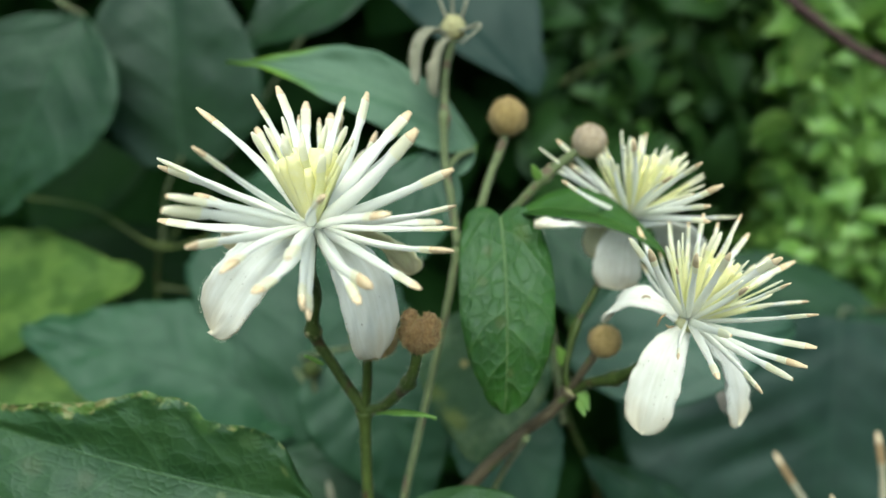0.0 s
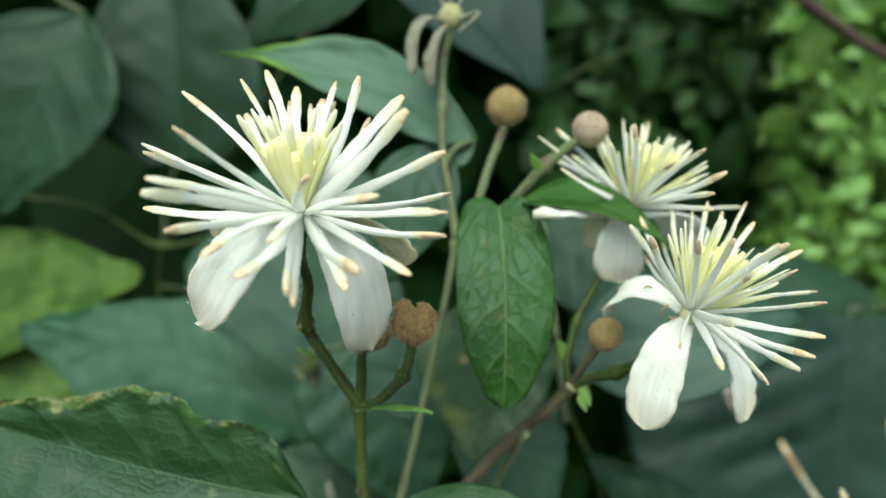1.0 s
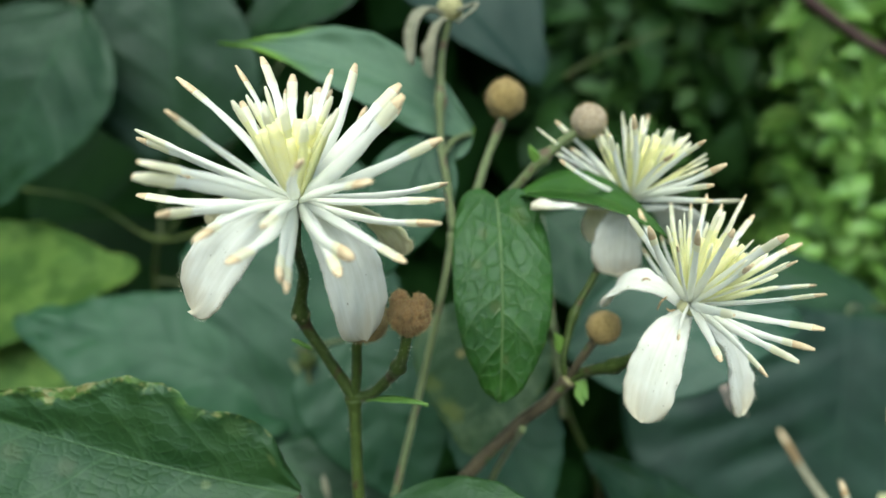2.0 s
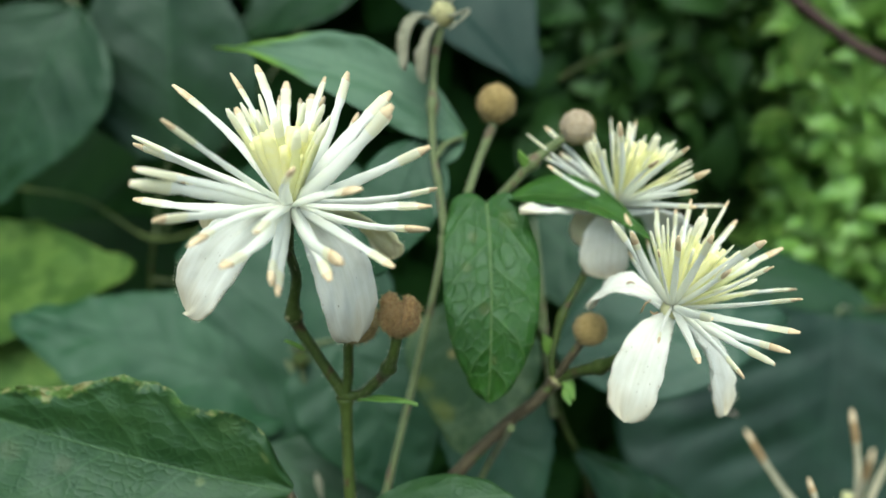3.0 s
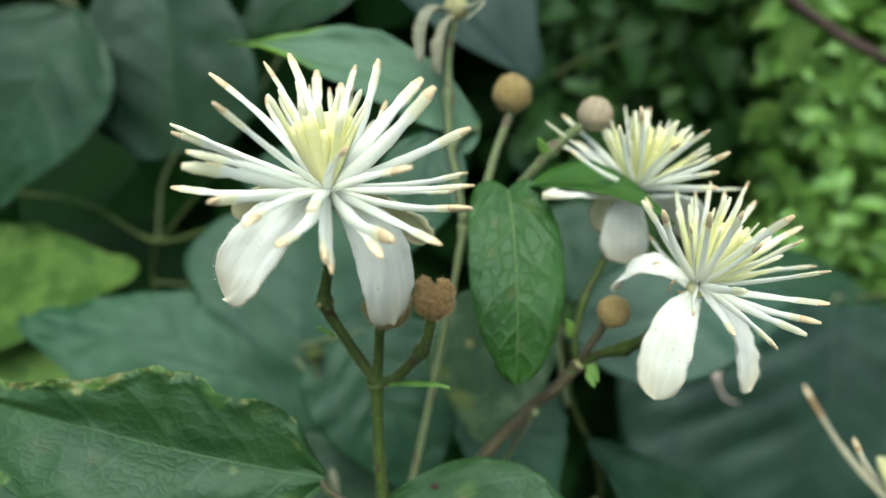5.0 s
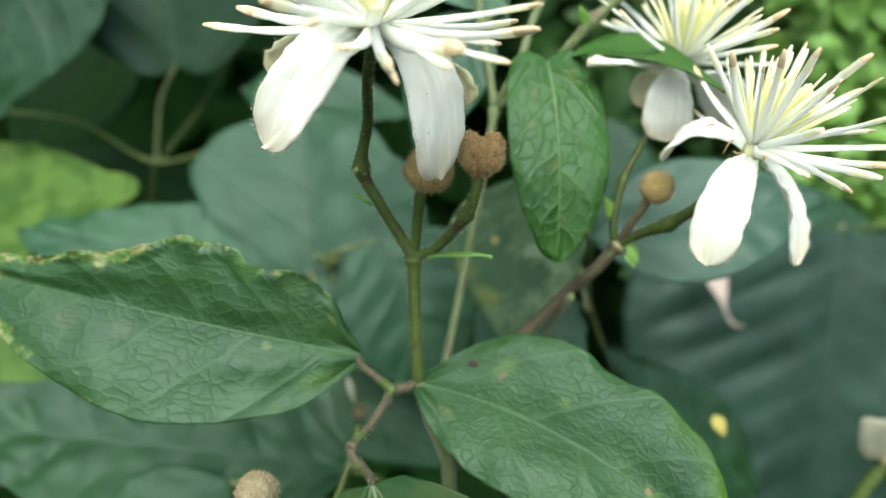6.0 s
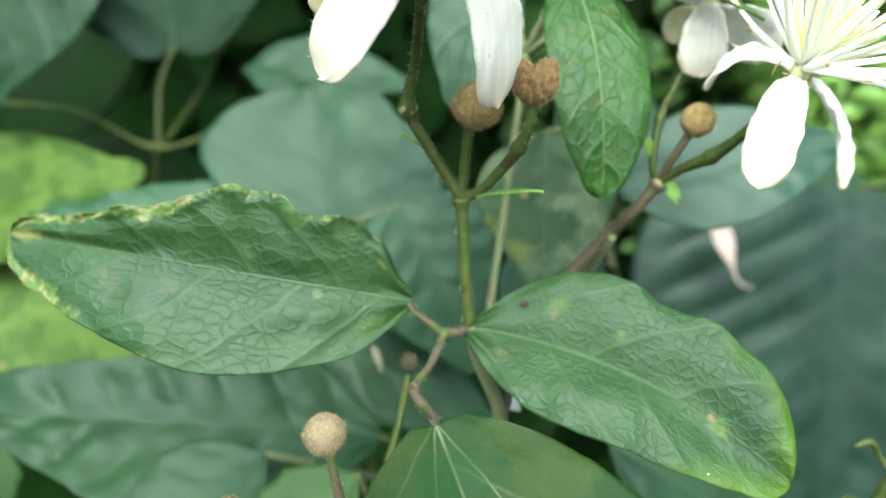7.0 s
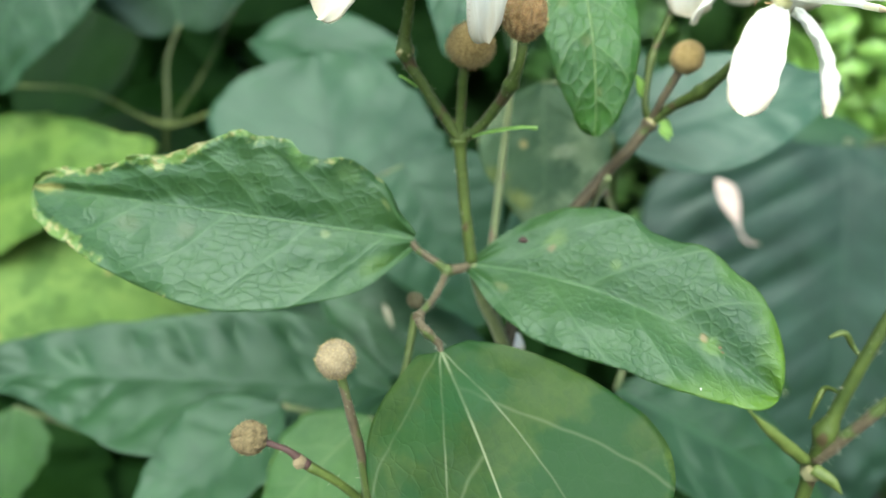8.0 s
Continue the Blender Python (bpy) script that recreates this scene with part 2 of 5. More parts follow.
LEAF_WORN = leaf_material("leaf_green_scorched_edge", (0.007, 0.034, 0.006), (0.024, 0.066, 0.013), (0.08, 0.155, 0.06), 0.48, (0.07, 0.132, 0.024), 0.1, 0.0, relief=0.82, crease_shade=0.2, gleam=0.5, cells=9.0, spacing=0.8, ribw=0.7, crust=0.5, linew=0.14, latw=0.26,
                          marks=((0.1, -0.65, 0.22, (0.06, 0.115, 0.015), 0.45), (0.25, -0.1, 0.06, (0.12, 0.16, 0.06), 0.5), (0.74, -0.3, 0.13, (0.06, 0.065, 0.025), 0.25), (0.6, -0.25, 0.1, (0.06, 0.065, 0.025), 0.25), (0.34, 0.92, 0.16, (0.09, 0.19, 0.05), 0.4), (0.21, 0.8, 0.15, (0.1, 0.18, 0.07), 0.35), (0.1, 0.65, 0.07, (0.13, 0.17, 0.06), 0.5), (0.98, 0.1, 0.25, (0.2, 0.2, 0.06), 0.7)))
LEAF_SMALL = leaf_material("leaf_deep_green", (0.009, 0.052, 0.003), (0.034, 0.12, 0.009), (0.2, 0.3, 0.12), 0.47, (0.06, 0.12, 0.012), -0.03, 0.0, 0.7, 1.15, 0.26, 0.5, gleam=0.46, crease_shade=0.15, ribw=1.0, latw=0.26, linew=0.26, cells=8.0,
                           marks=((0.12, -0.45, 0.2, (0.11, 0.15, 0.03), 0.3), (0.35, 0.5, 0.13, (0.12, 0.14, 0.03), 0.3), (0.2, 0.35, 0.12, (0.13, 0.13, 0.03), 0.3), (0.55, 0.15, 0.14, (0.13, 0.12, 0.04), 0.3), (0.8, -0.1, 0.1, (0.12, 0.12, 0.03), 0.3)))
LEAF_NARROW = leaf_material("leaf_narrow_bright", (0.02, 0.075, 0.008), (0.05, 0.135, 0.015), (0.12, 0.22, 0.07), 0.42, (0.17, 0.28, 0.03), -0.02, 0.0, 0.4, 0.5, 0.3, 0.5, gleam=0.6, latw=0.3, linew=0.12)
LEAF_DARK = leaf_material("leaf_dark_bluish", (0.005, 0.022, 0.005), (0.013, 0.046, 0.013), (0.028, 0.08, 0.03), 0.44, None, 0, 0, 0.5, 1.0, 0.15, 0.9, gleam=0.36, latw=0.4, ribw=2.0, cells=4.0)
# for vine leaves in shadow: their shade is in this very dark green
LEAF_SHADE = leaf_material("leaf_shaded_green", (0.003, 0.012, 0.002), (0.006, 0.021, 0.003), (0.008, 0.028, 0.005), 0.55, None, 0, 0, 0.3, 0.8, 0.15, 0.9, gleam=0.08, latw=0.5, ribw=1.6, cells=2.0)
LEAF_SLATE = leaf_material("leaf_slate_green", (0.01, 0.028, 0.02), (0.02, 0.046, 0.034), (0.026, 0.056, 0.04), 0.5, None, 0, 0, 0.3, 0.5, 0.15, 1.0, gleam=0.28, latw=0.4, ribw=1.4, cells=2.0)
LEAF_MIST = leaf_material("leaf_dull_green", (0.008, 0.04, 0.013), (0.024, 0.075, 0.03), (0.008, 0.036, 0.012), 0.5, None, 0, 0, 0.3, 1.0, 0.18, 0.9, gleam=0.44, latw=0.5, ribw=1.6, cells=1.7, linew=0.15)
LEAF_RADIAL = leaf_material("leaf_dull_green_radiating", (0.008, 0.04, 0.013), (0.024, 0.075, 0.03), (0.008, 0.036, 0.012), 0.5, None, 0, 0, 0.3, 0.9, 0.18, 0.9, gleam=0.44, latw=0.9, ribw=3.5, cells=1.7, linew=0.15, palm=0.55)
LEAF_MILK = leaf_material("leaf_pale_bluish", (0.014, 0.048, 0.025), (0.028, 0.075, 0.041), (0.038, 0.095, 0.048), 0.42, (0.07, 0.16, 0.03), -0.1, 0, 0.4, 0.4, 0.2, 0.7, gleam=0.45, latw=0.6, ribw=1.4, cells=3.0)
LEAF_DEEP = leaf_material("leaf_deep_bluish_green", (0.006, 0.028, 0.006), (0.017, 0.056, 0.016), (0.008, 0.034, 0.01), 0.54, None, 0, 0, 0.5, 0.5, 0.15, 0.75, gleam=0.46, latw=0.6, ribw=1.6, cells=1.7, linew=0.12)
# smooth green made paler and greyer, so the sky's sheen sits in the colour
LEAF_PALE = leaf_material("leaf_smooth_sheen_green", (0.055, 0.12, 0.068), (0.09, 0.17, 0.1), (0.11, 0.19, 0.11), 0.5, None, 0, 0, 0.2, 0.4, 0.25, 0.8, tip_from=0.64, gleam=0.4, tip=(0.144, 0.288, 0.012))
LEAF_BLUE = leaf_material("leaf_bluish_ribbed", (0.003, 0.012, 0.006), (0.01, 0.031, 0.017), (0.018, 0.042, 0.025), 0.42, None, 0, 0, 0.8, 0.9, 0.15, 1.1, gleam=0.34, latw=0.2, ribw=2.0, cells=1.5)
# hedge green at middle light, then in half shade, both set by colour
LEAF_FIELD = leaf_material("leaf_hedge_mid_lit", (0.025, 0.08, 0.012), (0.085, 0.18, 0.038), (0.1, 0.2, 0.05), 0.42, None, 0, 0, 0.2, 0.4, 0.3, 0.7, gleam=0.45)
LEAF_MIDSHADE = leaf_material("leaf_hedge_half_shaded", (0.012, 0.04, 0.007), (0.035, 0.09, 0.02), (0.045, 0.1, 0.03), 0.5, None, 0, 0, 0.2, 0.4, 0.3, 0.7, gleam=0.25)
LEAF_SPECK = leaf_material("leaf_grey_green_speckled", (0.017, 0.048, 0.017), (0.048, 0.094, 0.04), (0.05, 0.1, 0.042), 0.5, (0.09, 0.125, 0.025), 0.0, 0.6, 0.5, 0.8, 0.2, 0.6, (0.1, 0.15, 0.075), 0.54, latw=0.5, ribw=1.5, marks=((0.75, 0.6, 0.3, (0.13, 0.16, 0.03), 0.6), (0.6, 0.85, 0.25, (0.12, 0.15, 0.03), 0.5), (0.45, -0.3, 0.2, (0.2, 0.25, 0.15), 0.5)))
LEAF_YELLOW = leaf_material("leaf_yellowing", (0.06, 0.135, 0.02), (0.132, 0.22, 0.045), (0.044, 0.108, 0.015), 0.55, (0.16, 0.21, 0.05), -0.06, 0.3, 0.3, 1.0, 0.3, 1.4, (0.05, 0.11, 0.016), 0.52, ribw=2.2, latw=0.55, cells=2.2, linew=0.25, gleam=0.2)
LEAF_MOTTLE = leaf_material("leaf_mottled_yellow_green", (0.03, 0.09, 0.022), (0.07, 0.15, 0.045), (0.13, 0.2, 0.085), 0.5, (0.13, 0.19, 0.03), 0.0, 0.4, 0.5, 0.6, 0.25, 0.6, (0.1, 0.165, 0.035), 0.56, gleam=0.25)
LEAF_UNDER = leaf_material("leaf_soft_green_pale_veins", (0.008, 0.028, 0.003), (0.034, 0.066, 0.012), (0.19, 0.23, 0.13), 0.55, (0.06, 0.1, 0.02), -0.02, 0.0, 0.15, 0.45, 0.25, 1.0, (0.01, 0.04, 0.007), 0.5, gleam=0.2, palm=0.34, latw=0.5, ribw=1.0, linew=0.08, marks=((0.18, 0.1, 0.5, (0.012, 0.05, 0.012), 0.7), (0.3, 0.5, 0.4, (0.012, 0.05, 0.01), 0.6)))
# near-black hedge green: the shade of the hedge's depth is in the colour
LEAF_HEDGE_SHADED = leaf_material("leaf_hedge_shaded", (0.003, 0.014, 0.002), (0.01, 0.032, 0.006), (0.014, 0.042, 0.008), 0.6, None, 0, 0, 0.2, 0.4, 0.25, 0.7, gleam=0.05)
# bright green of bracts and hedge, raised to carry the hedge's daylight
LEAF_BRIGHT = leaf_material("leaf_bright_lit_green", (0.09, 0.23, 0.035), (0.27, 0.47, 0.1), (0.29, 0.48, 0.13), 0.38, None, 0, 0, 0.2, 0.4, 0.45, 0.6, gleam=0.6)


def sepal_material(name, low=(0.76, 0.785, 0.7), high=(0.91, 0.93, 0.88)):
    """A white downy sepal: faint lengthwise veins, a few dark specks, a browned tip."""
    n = Nodes(name)
    sh = n.tree.nodes.new("ShaderNodeUVMap")
    sh.uv_map = "blade"
    info = n.tree.nodes.new("ShaderNodeObjectInfo")
    sep = n.tree.nodes.new("ShaderNodeSeparateXYZ")
    n.link(sh.outputs[0], sep.inputs[0])
    u, v = sep.outputs[0], sep.outputs[1]
    at = n.tree.nodes.new("ShaderNodeCombineXYZ")
    n.link(n.math('MULTIPLY', u, 1.6), at.inputs[0])
    n.link(n.math('MULTIPLY', v, 7.0), at.inputs[1])
    n.link(n.math('MULTIPLY', info.outputs["Random"], 31.0), at.inputs[2])
    even = n.tree.nodes.new("ShaderNodeCombineXYZ")
    n.link(n.math('MULTIPLY', u, 3.0), even.inputs[0])
    n.link(n.math('MULTIPLY', v, 1.0), even.inputs[1])
    n.link(n.math('MULTIPLY', info.outputs["Random"], 57.0), even.inputs[2])
    veins = n.noise(at.outputs[0], 1.0, 3.0, 0.6)
    cloud = n.noise(even.outputs[0], 2.0, 4.0, 0.6)
    fine = n.noise(even.outputs[0], 22.0, 3.0, 0.7)
    tone = n.math('MULTIPLY_ADD', veins.outputs["Fac"], 0.6, n.math('MULTIPLY', cloud.outputs["Fac"], 0.5))
    base = n.mix(n.ramp(tone, [(0.36, 0.0), (0.68, 1.0)]), low, high)
    brown = n.math('MULTIPLY_ADD', cloud.outputs["Fac"], 0.35, n.math('MULTIPLY_ADD', n.math('ABSOLUTE', v), 0.06, u))
    base = n.mix(n.math('MULTIPLY', n.ramp(n.math('SUBTRACT', brown, 0.4), [(0.58, 0.0), (0.8, 1.0)]), 0.6), base, (0.5, 0.43, 0.24))
    speck = n.voronoi(even.outputs[0], 7.0)
    col = n.tree.nodes.new("ShaderNodeSeparateColor")
    n.link(speck.outputs["Color"], col.inputs[0])
    dots = n.math('MULTIPLY', n.ramp(speck.outputs["Distance"], [(0.1, 1.0), (0.17, 0.0)]), n.math('GREATER_THAN', col.outputs[0], 0.8))
    base = n.mix(n.math('MULTIPLY', dots, 0.6), base, (0.2, 0.16, 0.1))
    height = n.math('MULTIPLY_ADD', fine.outputs["Fac"], 0.3, veins.outputs["Fac"])
    return n.finish(base, 0.65, n.bump(height, 0.22, 0.0004), 0.28, None, 0.3, 0.1)


SEPAL = sepal_material("sepal_white")
SEPAL_CREAM = sepal_material("sepal_cream", (0.72, 0.7, 0.4), (0.9, 0.9, 0.68))
FILAMENT = plain_material("filament_white", (0.9, 0.92, 0.85), (0.95, 0.965, 0.93), 5.0, 0.55, 0.1, 0.0002, 0.42, 0.0, 0.3)
FILAMENT_INNER = plain_material("filament_yellowish", (0.86, 0.87, 0.5), (0.94, 0.94, 0.7), 5.0, 0.55, 0.1, 0.0002, 0.55, 0.0, 0.3)
ANTHER = plain_material("anther_cream", (0.9, 0.9, 0.7), (0.95, 0.94, 0.8), 9.0, 0.65, 0.2, 0.0002, 0.5)
ANTHER_TIP = plain_material("anther_tip_tan", (0.5, 0.36, 0.2), (0.74, 0.62, 0.42), 9.0, 0.7, 0.2, 0.0002)
STYLE = plain_material("style_yellow", (0.93, 0.91, 0.46), (0.96, 0.95, 0.68), 7.0, 0.55, 0.2, 0.0002, 0.4)
SEEDHEAD = plain_material("seed_head_dull_yellow", (0.36, 0.36, 0.15), (0.62, 0.6, 0.36), 7.0, 0.7, 0.4, 0.0004, 0.3)
SPENT_CREAM = plain_material("spent_filament_cream", (0.5, 0.47, 0.33), (0.7, 0.67, 0.5), 7.0, 0.6, 0.2, 0.0002, 0.35)
SPENT_TAN = plain_material("spent_anther_tan", (0.32, 0.2, 0.09), (0.52, 0.37, 0.2), 7.0, 0.7, 0.3, 0.0002, 0.2)
STEM = plain_material("stem_olive", (0.02, 0.04, 0.006), (0.062, 0.094, 0.018), 320.0, 0.55, 0.5, 0.0003, 0.0, 0.02, 0.3, (0.046, 0.036, 0.015), 420.0, 0.62)
STEM_YOUNG = plain_material("stem_young_green", (0.05, 0.085, 0.016), (0.12, 0.165, 0.04), 300.0, 0.5, 0.4, 0.0003, 0.2)
STEM_BROWN = plain_material("stem_olive_brown", (0.042, 0.036, 0.02), (0.092, 0.08, 0.047), 320.0, 0.6, 0.5, 0.0003, 0.0, 0.04, 0.3, (0.05, 0.08, 0.02), 300.0, 0.55)
STEM_PALE = plain_material("stem_pale_green", (0.06, 0.092, 0.032), (0.135, 0.168, 0.072), 300.0, 0.55, 0.5, 0.0003, 0.0, 0.15, 0.3, (0.09, 0.07, 0.04), 400.0, 0.6)
BUD = plain_material("bud_brown_felt", (0.16, 0.115, 0.04), (0.38, 0.29, 0.125), 6.0, 0.9, 0.5, 0.0005, 0.0, 0.08, 0.2)
BUD_GREY = plain_material("bud_grey_buff_felt", (0.24, 0.19, 0.125), (0.46, 0.39, 0.29), 6.0, 0.9, 0.5, 0.0005, 0.0, 0.15, 0.2)
BUD_RUST = plain_material("bud_rust_felt", (0.14, 0.08, 0.025), (0.36, 0.23, 0.1), 6.0, 0.9, 0.8, 0.0008, 0.0, 0.08, 0.2)
BUD_LOW = plain_material("bud_yellow_brown_felt", (0.12, 0.1, 0.055), (0.27, 0.23, 0.145), 6.0, 0.9, 0.5, 0.0005, 0.0, 0.04, 0.2)
BUD_DARK = plain_material("bud_dark_felt", (0.06, 0.046, 0.022), (0.2, 0.165, 0.085), 6.0, 0.9, 0.6, 0.0005, 0.0, 0.02, 0.2)
FUZZ = plain_material("fuzz_buff", (0.3, 0.225, 0.09), (0.48, 0.385, 0.19), 8.0, 0.8, 0.1, 0.0001, 0.3)
HAIR = plain_material("hair_pale", (0.390, 0.390, 0.286), (0.585, 0.585, 0.442), 800.0, 0.8, 0.1, 0.0001, 0.4)
WITHER = plain_material("withered_petal_grey", (0.17, 0.18, 0.12), (0.36, 0.36, 0.27), 420.0, 0.75, 0.5, 0.0003, 0.25)
FALLEN = plain_material("fallen_petal_pinkish", (0.34, 0.27, 0.24), (0.55, 0.47, 0.42), 300.0, 0.7, 0.4, 0.0003, 0.2)
TWIG = plain_material("twig_brown", (0.03, 0.016, 0.014), (0.08, 0.045, 0.04), 160.0, 0.7, 0.6, 0.0005)
LEAF_GOLD = plain_material("dead_leaf_yellow", (0.3, 0.26, 0.05), (0.45, 0.4, 0.12), 300.0, 0.7, 0.4, 0.0003, 0.2)
KNOT = plain_material("joint_pale_buff", (0.13, 0.14, 0.06), (0.28, 0.27, 0.14), 700.0, 0.7, 0.5, 0.0002)
SCAB = plain_material("scab_brown", (0.07, 0.035, 0.018), (0.15, 0.1, 0.05), 3.0, 0.85, 0.5, 0.0003)
SOIL = plain_material("dark_leaf_mould", (0.008, 0.006, 0.004), (0.03, 0.022, 0.014), 30.0, 0.95, 0.8, 0.01)

# ---- builders ----
PLACE = {}
SURFACE = {}


def thing(name, at, label, category, group=""):
    ob = new(name)
    ob.empty_display_size = 0.01
    ob.location = at
    PLACE[ob] = Matrix.Translation(at)
    return tagged(ob, label, category, group)


def part(name, data, materials, parent, label="", m=None):
    """Links mesh data, made in the world's axes or placed by m, as one object under its parent."""
    if isinstance(data, bmesh.types.BMesh):
        mesh = bpy.data.meshes.new(name)
        data.to_mesh(mesh)
        data.free()
        data = mesh
    if not data.materials:
        for mat in materials if isinstance(materials, (list, tuple)) else (materials,):
            data.materials.append(mat)
    ob = new(name, data)
    m = m or Matrix()
    PLACE[ob] = m
    if parent is not None:
        ob.parent = parent
        ob.matrix_parent_inverse = PLACE[parent].inverted()
    ob.matrix_basis = m
    return tagged(ob, label) if label else ob


def spline(points, steps):
    """A smooth line through the points."""
    p = [Vector(q) for q in points]
    if len(p) == 2:
        return [p[0].lerp(p[1], i / steps) for i in range(steps + 1)]
    ways = []
    for i in range(len(p)):
        before, after = p[max(i - 1, 0)], p[min(i + 1, len(p) - 1)]
        reach = min((q - p[i]).length for q in (before, after) if q is not p[i])
        ways.append((after - before).normalized() * reach)
    out = []
    for a, b, wa, wb in zip(p, p[1:], ways, ways[1:]):
        for k in range(steps):
            t = k / steps
            out.append(a * (2 * t ** 3 - 3 * t * t + 1) + wa * (t ** 3 - 2 * t * t + t) + b * (3 * t * t - 2 * t ** 3) + wb * (t ** 3 - t * t))
    out.append(p[-1])
    return out


def spread(values, u):
    """A smooth value at u (0 to 1) of evenly spaced values."""
    k = u * (len(values) - 1)
    i = min(int(k), len(values) - 2)
    f = k - i
    a, b = values[i], values[i + 1]
    before = values[i - 1] if i else 2 * a - b
    after = values[i + 2] if i + 2 < len(values) else 2 * b - a
    return 0.5 * (2 * a + (b - before) * f + (2 * before - 5 * a + 4 * b - after) * f * f + (3 * a - before - 3 * b + after) * f ** 3)


def rings(bm, line, radii, sides=10, flat=1.0, uneven=0.0, seed=0, cap=True):
    """A tube along a line; flat squeezes it."""
    side = None
    loops = []
    count = len(line)
    for i, p in enumerate(line):
        tangent = (line[min(i + 1, count - 1)] - line[max(i - 1, 0)]).normalized()
        if side is None:
            side = tangent.orthogonal().normalized()
        side = (side - tangent * side.dot(tangent)).normalized()
        other = tangent.cross(side)
        r = spread(radii, i / (count - 1)) if len(radii) > 1 else radii[0]
        ring = []
        for k in range(sides):
            a = 2 * math.pi * k / sides
            w = r * (1 + uneven * noise.noise(Vector((p * 900 + side * math.cos(a) * 2 + other * math.sin(a) * 2)) + Vector((seed, 0, 0))))
            ring.append(bm.verts.new(p + side * math.cos(a) * w + other * math.sin(a) * w * flat))
        loops.append(ring)
    for r0, r1 in zip(loops, loops[1:]):
        for k in range(sides):
            bm.faces.new((r0[k], r0[(k + 1) % sides], r1[(k + 1) % sides], r1[k])).smooth = True
    if cap:
        bm.faces.new(list(reversed(loops[0])))
        bm.faces.new(loops[-1])
    return loops


def stem(name, parent, points, radii, mat, label="", steps=8, sides=10, uneven=0.25, hairs=0, knots=()):
    """A stalk in millimetres of radius, with knots (share of its length, radius) and short hairs."""
    bm = bmesh.new()
    line = spline(points, steps)
    radii = [r / 1000 for r in radii]
    count = len(line)
    mm = [spread(radii, i / (count - 1)) for i in range(count)]
    for at, extra in knots:
        for i in range(count):
            d = (i / (count - 1) - at) * (count - 1) / 1.3
            mm[i] += extra / 1000 * math.exp(-d * d)
    rings(bm, line, mm, sides, 1.0, uneven)
    ob = part(name, bm, mat, parent, label)
    if hairs:
        rnd = random.Random(hairs + count)
        hb = bmesh.new()
        for _ in range(hairs):
            i = rnd.randrange(1, count - 1)
            t = (line[i + 1] - line[i - 1]).normalized()
            d = Vector((rnd.gauss(0, 1), rnd.gauss(0, 1), rnd.gauss(0, 1)))
            d = (d - t * d.dot(t)).normalized()
            spike(hb, line[i].lerp(line[i + 1], rnd.random()) + d * mm[i] * 0.9, d + t * rnd.uniform(-0.3, 0.5), rnd.uniform(0.2, 0.5) / 1000, 0.013 / 1000)
        fz = part("hairs", hb, HAIR, ob, "short pale hairs")
        tagged(fz, kind="stuff")
    return ob


def spike(bm, base, way, length, radius):
    way = Vector(way).normalized()
    side = way.orthogonal().normalized()
    other = way.cross(side)
    tip = bm.verts.new(base + way * length)
    ring = [bm.verts.new(base + (side * math.cos(a) + other * math.sin(a)) * radius) for a in (0, 2.1, 4.2)]
    for k in range(3):
        bm.faces.new((ring[k], ring[(k + 1) % 3], tip))


OVATE = [0.08, 0.62, 0.9, 1.0, 0.96, 0.82, 0.6, 0.33, 0.0]
HEART = [0.5, 0.92, 1.0, 0.97, 0.87, 0.71, 0.5, 0.26, 0.0]
LANCE = [0.1, 0.55, 0.85, 1.0, 0.98, 0.84, 0.62, 0.35, 0.0]
PETAL = [0.36, 0.5, 0.64, 0.78, 0.9, 0.98, 1.0, 0.92, 0.0]


